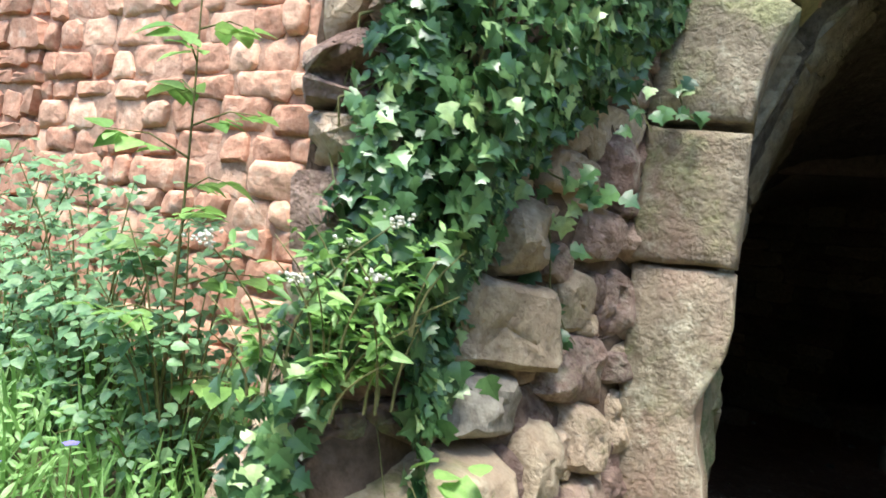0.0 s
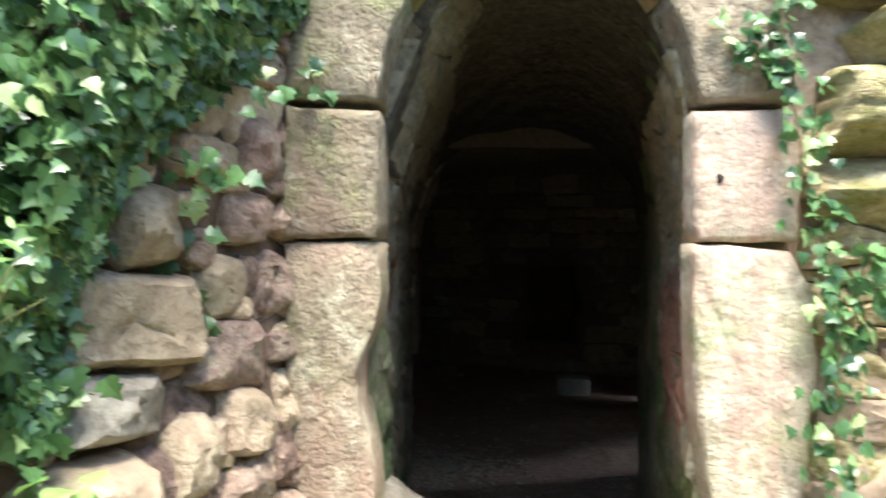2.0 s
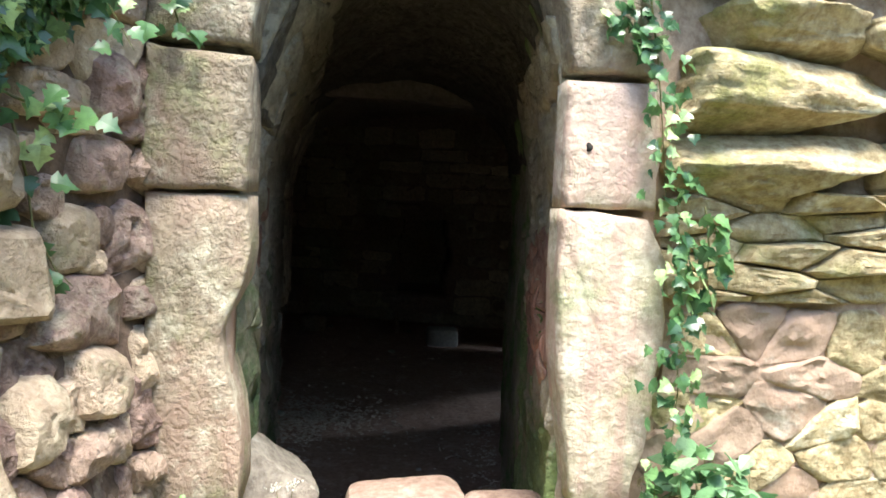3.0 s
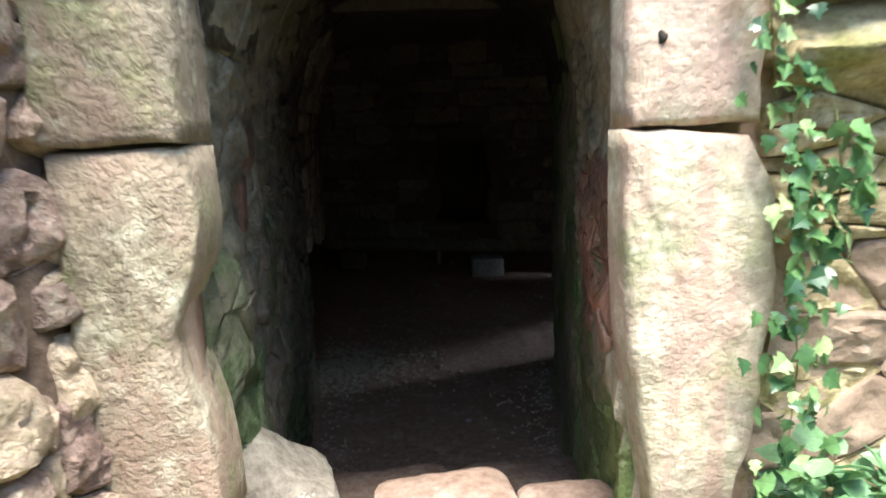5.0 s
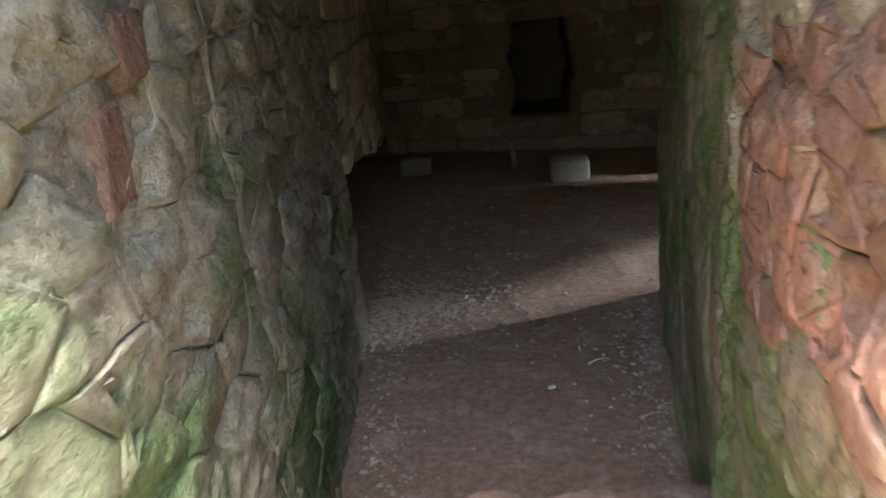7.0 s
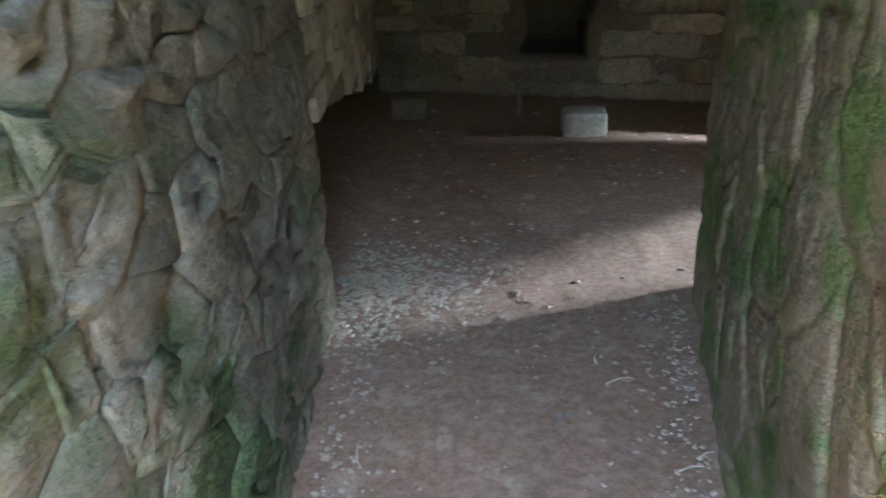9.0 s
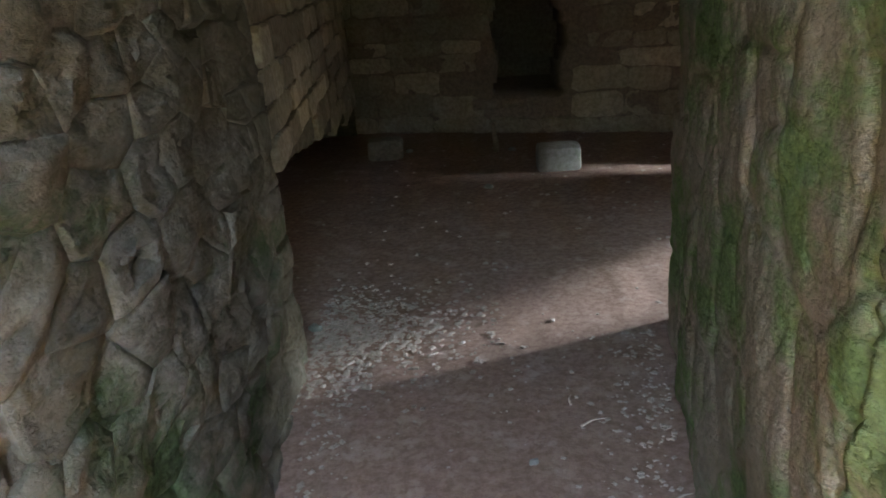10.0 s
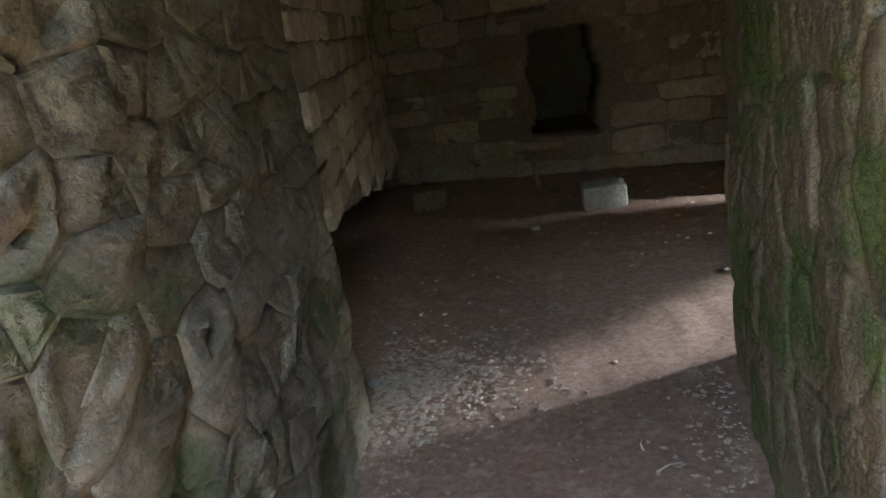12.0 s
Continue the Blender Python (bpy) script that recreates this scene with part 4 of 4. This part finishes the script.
ivy = thing("ivy", "dense dark green ivy hanging over the broken wall end", "ivy")
poses = []
while len(poses) < 4600:
    z = grow.uniform(1.3, 3.5)
    s = ivy_edge(z) + abs(grow.gauss(0, 0.42)) - grow.uniform(0, 0.06)
    if s > 1.12 or s < 0.02 or (z < 1.65 and grow.random() < 0.5):
        continue
    thick = 0.05 + 0.16 * smooth_step((s - ivy_edge(z)) / 0.35) * (1 if z > 1.9 else 0.7)
    depth = grow.random() ** 0.5
    p = stub_at(s, z, -thick * depth - 0.05)
    poses.append((depth, leaf_pose(p, stub_normal(s), grow.uniform(0.024, 0.048) * (0.8 + 0.3 * depth), grow, 0.6)))
for _ in range(3000):
    z = 1.36 + 2.1 * grow.random() ** 0.85
    wide = smooth_step((2.6 - z) / 0.8)
    a = radians(15 - (112 + 38 * wide) * grow.random())
    if z < 1.8 and a > radians(-45):
        continue
    n = Vector((math.cos(a), math.sin(a), 0))
    depth = grow.random() ** 0.5
    low = smooth_step((2.15 - z) / 0.6)
    p = Vector((-0.65 - 0.10 * low, -0.88 - 0.13 * low, z)) + n * (0.03 + (0.13 + 0.12 * noise.noise(Vector((a * 2, z * 5, 3)))) * depth)
    poses.append((depth, leaf_pose(p, n, grow.uniform(0.024, 0.048), grow, 0.6)))
poses.sort(key=lambda q: -q[0])
ivy_leaf = shared_leaf("ivy", IVY)
leaves_as_parts(ivy, [m for _, m in poses[:280]], ivy_leaf)
joined_leaves("foliage", [m for _, m in poses[280:]], "ivy", IVY, ivy)
for _ in range(26):
    s, z = grow.uniform(0.9, 1.12), grow.uniform(2.4, 3.2)
    stalk([stub_at(s + 0.05 * k * grow.uniform(-1, 1), z - 0.14 * k, -0.06 - 0.05 * math.sin(k)) for k in range(7)], 0.005, STEM, ivy)


def tendril(points, count, size, kind="ivy", mat=IVY, name="ivy_tendril", label="thin ivy tendril hanging down the stones", spread=0.03):
    ob = thing(name, label, "ivy", "ivy tendrils")
    stalk(points, 0.004, STEM, ob)
    made = []
    for k in range(count):
        f = (k + 0.5) / count * (len(points) - 1)
        i = min(int(f), len(points) - 2)
        p = Vector(points[i]).lerp(Vector(points[i + 1]), f - i)
        p = p + Vector((grow.gauss(0, spread), grow.gauss(-0.02, 0.01), grow.gauss(0, spread * 0.5)))
        made.append(leaf_pose(p, (0.25, -1, 0.2), size * grow.uniform(0.7, 1.25), grow, 0.7))
    data = shared_leaf(kind, mat)
    leaves_as_parts(ob, made, data)
    return ob


tendril([(-0.42, -0.36, 2.75), (-0.34, -0.36, 2.62), (-0.28, -0.36, 2.50), (-0.22, -0.38, 2.40)], 18, 0.045)
tendril([(-0.52, -0.55, 2.32), (-0.42, -0.52, 2.26), (-0.34, -0.50, 2.23), (-0.27, -0.48, 2.22)], 18, 0.046)
tendril([(-0.47, -0.42, 2.24), (-0.44, -0.41, 2.10), (-0.43, -0.40, 1.98), (-0.38, -0.40, 1.88), (-0.35, -0.38, 1.84)], 15, 0.05)
tendril([(-0.66, -0.85, 2.0), (-0.62, -0.83, 1.85), (-0.58, -0.85, 1.75), (-0.52, -0.86, 1.68)], 15, 0.06)
tendril([(-0.62, -0.8, 1.9), (-0.56, -0.8, 1.8), (-0.47, -0.78, 1.76)], 10, 0.045)
tendril([(1.33, -0.06, 2.12), (1.37, -0.07, 1.9), (1.36, -0.08, 1.7), (1.38, -0.08, 1.5), (1.36, -0.09, 1.25)], 110, 0.042, spread=0.05)
tendril([(1.22, -0.06, 2.95), (1.20, -0.06, 2.75), (1.24, -0.06, 2.55), (1.27, -0.06, 2.35), (1.30, -0.06, 2.12)], 90, 0.04, spread=0.045)
tendril([(1.10, -0.05, 2.72), (1.14, -0.05, 2.64), (1.20, -0.05, 2.62)], 40, 0.04, spread=0.045)
tendril([(1.42, -0.09, 2.1), (1.45, -0.09, 1.95), (1.43, -0.09, 1.8)], 18, 0.055, spread=0.05)
tendril([(-0.22, -0.05, 2.62), (-0.19, -0.06, 2.54), (-0.15, -0.06, 2.5)], 9, 0.04)


def herb(x, y, z, tall, stems, kind, mat, label, name="weed", size=0.07, lean=0.25, flowers=None, per=9, category="plant", group="weeds"):
    """A leafy plant: bent stems with leaves along them, and flower heads if any."""
    ob = thing(name, label, category, group)
    ob.location = (x, y, z)
    made, heads = [], []
    for _ in range(stems):
        a = grow.uniform(0, math.tau)
        way = Vector((math.cos(a) * lean * grow.uniform(0.2, 1), math.sin(a) * lean * grow.uniform(0.2, 1), 1))
        h = tall * grow.uniform(0.65, 1.05)
        pts = [Vector((0.03 * math.cos(a), 0.03 * math.sin(a), -0.04)) + Vector((way.x * h * f * f, way.y * h * f * f, h * f)) for f in (0, 0.25, 0.5, 0.75, 1.0)]
        stalk(pts, 0.0035, STEM, ob)
        for k in range(per):
            f = 0.15 + 0.85 * (k + grow.random()) / per
            p = Vector((way.x * h * f * f, way.y * h * f * f, h * f))
            b = grow.uniform(0, math.tau)
            out = Vector((math.cos(b), math.sin(b), grow.uniform(0.6, 1.6)))
            n = (Vector((0, 0, 1)) + 0.5 * Vector((grow.gauss(0, 1), grow.gauss(0, 1), 0))).normalized()
            tip = Vector((math.cos(b), math.sin(b), grow.uniform(-0.4, 0.3)))
            tip = (tip - n * tip.dot(n)).normalized()
            m = Matrix((tip, n.cross(tip), n)).transposed().to_4x4()
            q = size * grow.uniform(0.6, 1.2) * (1.1 - 0.4 * f)
            made.append(Matrix.Translation(p) @ m @ Matrix.Diagonal((q, q, q, 1)))
        heads.append(pts[-1])
    if len(made) <= 60:
        leaves_as_parts(ob, made, shared_leaf(kind, mat))
    else:
        joined_leaves("foliage", made, kind, mat, ob)
    if flowers:
        for p in heads:
            bm = bmesh.new()
            for _ in range(26):
                c = p + Vector((grow.gauss(0, 0.013), grow.gauss(0, 0.013), grow.gauss(0, 0.007)))
                bmesh.ops.create_icosphere(bm, subdivisions=1, radius=grow.uniform(0.0025, 0.005), matrix=Matrix.Translation(c))
            tagged(part("flower_head", finish(bm, "flower_head", flowers), ob), "small clustered flower head", kind="stuff")
    return ob


BRIGHT = "bright green leafy weed growing at the wall's foot"
for k in range(11):
    herb(grow.uniform(-0.86, -0.52), -1.08 + grow.uniform(-0.05, 0.06), grow.uniform(1.76, 1.96), grow.uniform(0.14, 0.26), 3, "lance", HERB, "bright green leafy weed growing out of the broken wall",
         size=grow.uniform(0.045, 0.06), per=14, lean=1.0)
herb(-0.76, -1.10, 1.86, 0.30, 3, "lance", HERB, "tall weed with pale clustered flower heads", "flowering_weed", 0.05, 1.0, PETAL, 9)
herb(-0.64, -1.10, 1.88, 0.20, 3, "lance", HERB, "tall weed with pale clustered flower heads", "flowering_weed", 0.05, 0.5, PETAL, 9)
herb(-0.40, -0.98, 1.46, 0.24, 3, "broad", HERB, "young bright green seedling with broad leaves", "seedling", 0.085, 0.4, None, 5)
for x, y, tall, size in ((1.40, -0.12, 0.32, 0.12), (1.52, -0.14, 0.36, 0.13), (1.64, -0.12, 0.30, 0.12), (1.48, -0.22, 0.24, 0.12)):
    herb(x, y, 1.0, tall, 5, "broad", SHRUB, "dark green broad-leaved plant at the jamb's foot", "dock_plant", size, 0.5, None, 6)
herb(1.30, -0.12, 1.02, 0.24, 6, "ivy", IVY, "small green plant at the jamb's foot", "weed", 0.06, 0.5, None, 6)
herb(-0.16, -0.14, 1.02, 0.2, 5, "broad", HERB, "small pale green weed at the jamb's foot", "weed", 0.045, 0.5, None, 4)
herb(0.12, 0.30, 0.9, 0.3, 2, "grass", GRASS, "thin dry weed with tiny seed heads", "weed", 0.03, 0.2, PETAL, 3)


def sapling(x, y, z, tall, label):
    """A thin sapling with level sprays of leaves."""
    ob = thing("sapling", label, "sapling", "saplings")
    ob.location = (x, y, z)
    trunk = [Vector((0.03 * math.sin(3 * f), 0.02 * f, tall * f)) for f in (0, 0.2, 0.4, 0.6, 0.8, 1.0)]
    stalk(trunk, 0.009, STEM, ob, "trunk")
    made = []
    for k in range(13):
        f = 0.3 + 0.7 * k / 12
        base = Vector((0.03 * math.sin(3 * f), 0.02 * f, tall * f))
        a = k * 2.4
        reach = 0.34 * (1.15 - 0.6 * f)
        tip = base + Vector((math.cos(a) * reach, math.sin(a) * reach, 0.05))
        stalk([base, base.lerp(tip, 0.5) + Vector((0, 0, 0.03)), tip], 0.004, STEM, ob, "branch")
        for i in range(7):
            p = base.lerp(tip, 0.25 + 0.12 * i)
            b = a + (0.9 if i % 2 else -0.9) + grow.gauss(0, 0.2)
            way = Vector((math.cos(b), math.sin(b), grow.uniform(-0.25, 0.1))).normalized()
            n = (Vector((0, 0, 1)) + Vector((grow.gauss(0, 0.2), grow.gauss(0, 0.2), 0))).normalized()
            way = (way - n * way.dot(n)).normalized()
            q = grow.uniform(0.07, 0.12)
            made.append(Matrix.Translation(p) @ Matrix((way, n.cross(way), n)).transposed().to_4x4() @ Matrix.Diagonal((q, q, q, 1)))
    joined_leaves("foliage", made, "broad", HERB, ob)
    return ob


sapling(-1.62, -0.55, 1.0, 1.75, "slender sapling with level sprays of bright green leaves")


def bramble(x, y, z, wide, tall, count, mat, kind, label, size):
    """A loose thicket of arching stems with leaves in clumps."""
    ob = thing("bush", label, "bush", "bushes")
    ob.location = (x, y, z)
    made = []
    for _ in range(count):
        a = grow.uniform(0, math.tau)
        reach = wide * grow.uniform(0.3, 1.0)
        h = tall * grow.uniform(0.4, 1.1)
        pts = [Vector((math.cos(a) * reach * f, math.sin(a) * reach * f * 0.7, h * math.sin(1.9 * f))) for f in (0, 0.25, 0.5, 0.75, 1.0)]
        stalk(pts, 0.005, STEM, ob)
        for _ in range(26):
            f = grow.uniform(0.2, 1.0)
            i = min(3, int(f * 4))
            p = pts[i].lerp(pts[i + 1], f * 4 - i) + Vector((grow.gauss(0, 0.05), grow.gauss(0, 0.05), grow.gauss(0, 0.04)))
            made.append(leaf_pose(p, (0.2, -0.6, 1.2), size * grow.uniform(0.6, 1.2), grow, 0.25, 0.8))
    joined_leaves("foliage", made, kind, mat, ob)
    return ob


BUSH = "loose dusky green bush in front of the red wall"
for x, y, z, wide, tall, count, size in ((-1.55, -0.5, 1.0, 0.5, 0.95, 34, 0.045), (-2.1, -0.4, 1.0, 0.55, 1.1, 36, 0.05), (-2.7, -0.35, 1.0, 0.6, 1.1, 34, 0.05), (-3.3, -0.25, 1.0, 0.6, 1.2, 30, 0.055), (-3.9, -0.2, 1.0, 0.6, 1.1, 18, 0.08)):
    bramble(x, y, z, wide, tall, count, SHRUB, "broad", BUSH, size)

# low growth on the ground by the red wall
low = thing("undergrowth", "bright low nettles and grass with a few violet flowers", "undergrowth")
low["kind"] = "stuff"
made, blades = [], []
for _ in range(9000):
    x, y = grow.uniform(-4.2, -0.8), grow.uniform(-1.7, 0.0)
    top = ground_height(x, y) + 0.04 + 0.48 * grow.random() * (0.6 + 0.5 * noise.noise(Vector((x * 3, y * 3, 0))))
    made.append(leaf_pose(Vector((x, y, top)), (0.1, -0.5, 1.0), grow.uniform(0.028, 0.06), grow, 0.2, 0.9))
for _ in range(3000):
    x, y = grow.uniform(-4.2, -0.7), grow.uniform(-1.7, -0.1)
    m = pose(x, y, ground_height(x, y) - 0.02, 0, -80 + grow.uniform(-25, 25), grow.uniform(0, 360))
    q = grow.uniform(0.2, 0.5)
    blades.append(m @ Matrix.Diagonal((q, q * 1.1, q, 1)))
joined_leaves("foliage", made, "lance", GRASS, low)
joined_leaves("blades", blades, "grass", GRASS, low)
for x, y, z in ((-1.35, -1.05, 1.5), (-1.55, -1.1, 1.42), (-1.28, -1.2, 1.35), (-1.9, -1.1, 1.38)):
    ob = thing("violet_flower", "small violet wildflower among the nettles", "flower", "violet flowers")
    ob.location = (x, y, z - 0.3)
    stalk([Vector((0, 0, -0.2)), Vector((0.01, 0, 0.1)), Vector((0, 0.01, 0.3))], 0.003, STEM, ob)
    data = shared_leaf("broad", VIOLET)
    for k in range(5):
        petal = part("petal", data, ob)
        petal.matrix_basis = pose(0, 0.01, 0.3, 0, -25, 72 * k) @ Matrix.Diagonal((0.022, 0.03, 0.022, 1))

# ---- litter on the cellar floor ----
def scatter(name, label, spots, size, mat, seed):
    """Small chips as one heap of stuff."""
    own = random.Random(seed)
    verts, faces = [], []
    for x, y in spots:
        r = size * own.uniform(0.35, 1.0) ** 1.5
        a = own.uniform(0, math.tau)
        ca, sa = math.cos(a), math.sin(a)
        base = len(verts)
        lx, ly, lz = r * own.uniform(0.7, 1.6), r, r * own.uniform(0.3, 0.7)
        for px, py, pz in ((-1, -0.7, 0), (0.8, -1, 0), (1, 0.8, 0), (-0.7, 1, 0), (-0.5, -0.4, 1), (0.6, -0.5, 0.9), (0.5, 0.5, 1), (-0.4, 0.6, 0.8)):
            qx, qy = px * lx * own.uniform(0.8, 1.1), py * ly * own.uniform(0.8, 1.1)
            verts.append((x + qx * ca - qy * sa, y + qx * sa + qy * ca, 0.003 + pz * lz))
        faces += [tuple(base + k for k in f) for f in ((0, 1, 5, 4), (1, 2, 6, 5), (2, 3, 7, 6), (3, 0, 4, 7), (4, 5, 6, 7))]
    return tagged(new(name, from_lists(name, verts, faces, mat, False)), label, "gravel", kind="stuff")


own = random.Random(5)
heap = [(0.0 + abs(own.gauss(0, 0.42)) - 0.15, 4.1 + own.gauss(0, 0.3)) for _ in range(1800)]
scatter("gravel", "pale stone chips heaped by the passage wall's end", heap, 0.018, CHIP, 6)
edge = [(right_face(y) - 0.05 - abs(own.gauss(0, 0.16)), y) for y in (own.uniform(1.6, 3.9) for _ in range(420))]
edge += [(left_face(y) + 0.08 + abs(own.gauss(0, 0.14)), y) for y in (own.uniform(1.7, 3.9) for _ in range(260))]
edge += [(own.uniform(-0.1, 1.7), own.uniform(1.6, 4.2)) for _ in range(160)]
scatter("gravel", "pale stone chips strewn along the foot of the walls", edge, 0.014, CHIP, 7)
scatter("gravel", "sparse small stones on the dark cellar floor", [(own.uniform(-0.5, 3.5), own.uniform(4.2, 8.6)) for _ in range(200)], 0.02, CHIP, 8)
for x, y, turn, long in ((1.27, 3.12, 20, 0.13), (1.42, 2.55, 10, 0.11), (1.5, 2.62, 25, 0.09), (0.12, 2.7, 95, 0.14), (1.2, 3.3, 80, 0.08)):
    ob = tagged(new("twig"), "short dry pale twig lying on the floor", "twig", "twigs")
    ob.location, ob.rotation_euler = (x, y, 0.012), (0, 0, radians(turn))
    stalk([Vector((-long / 2, 0, 0)), Vector((0, 0.008, 0.006)), Vector((long / 2, 0, 0))], 0.007, CHIP, ob, "shaft")
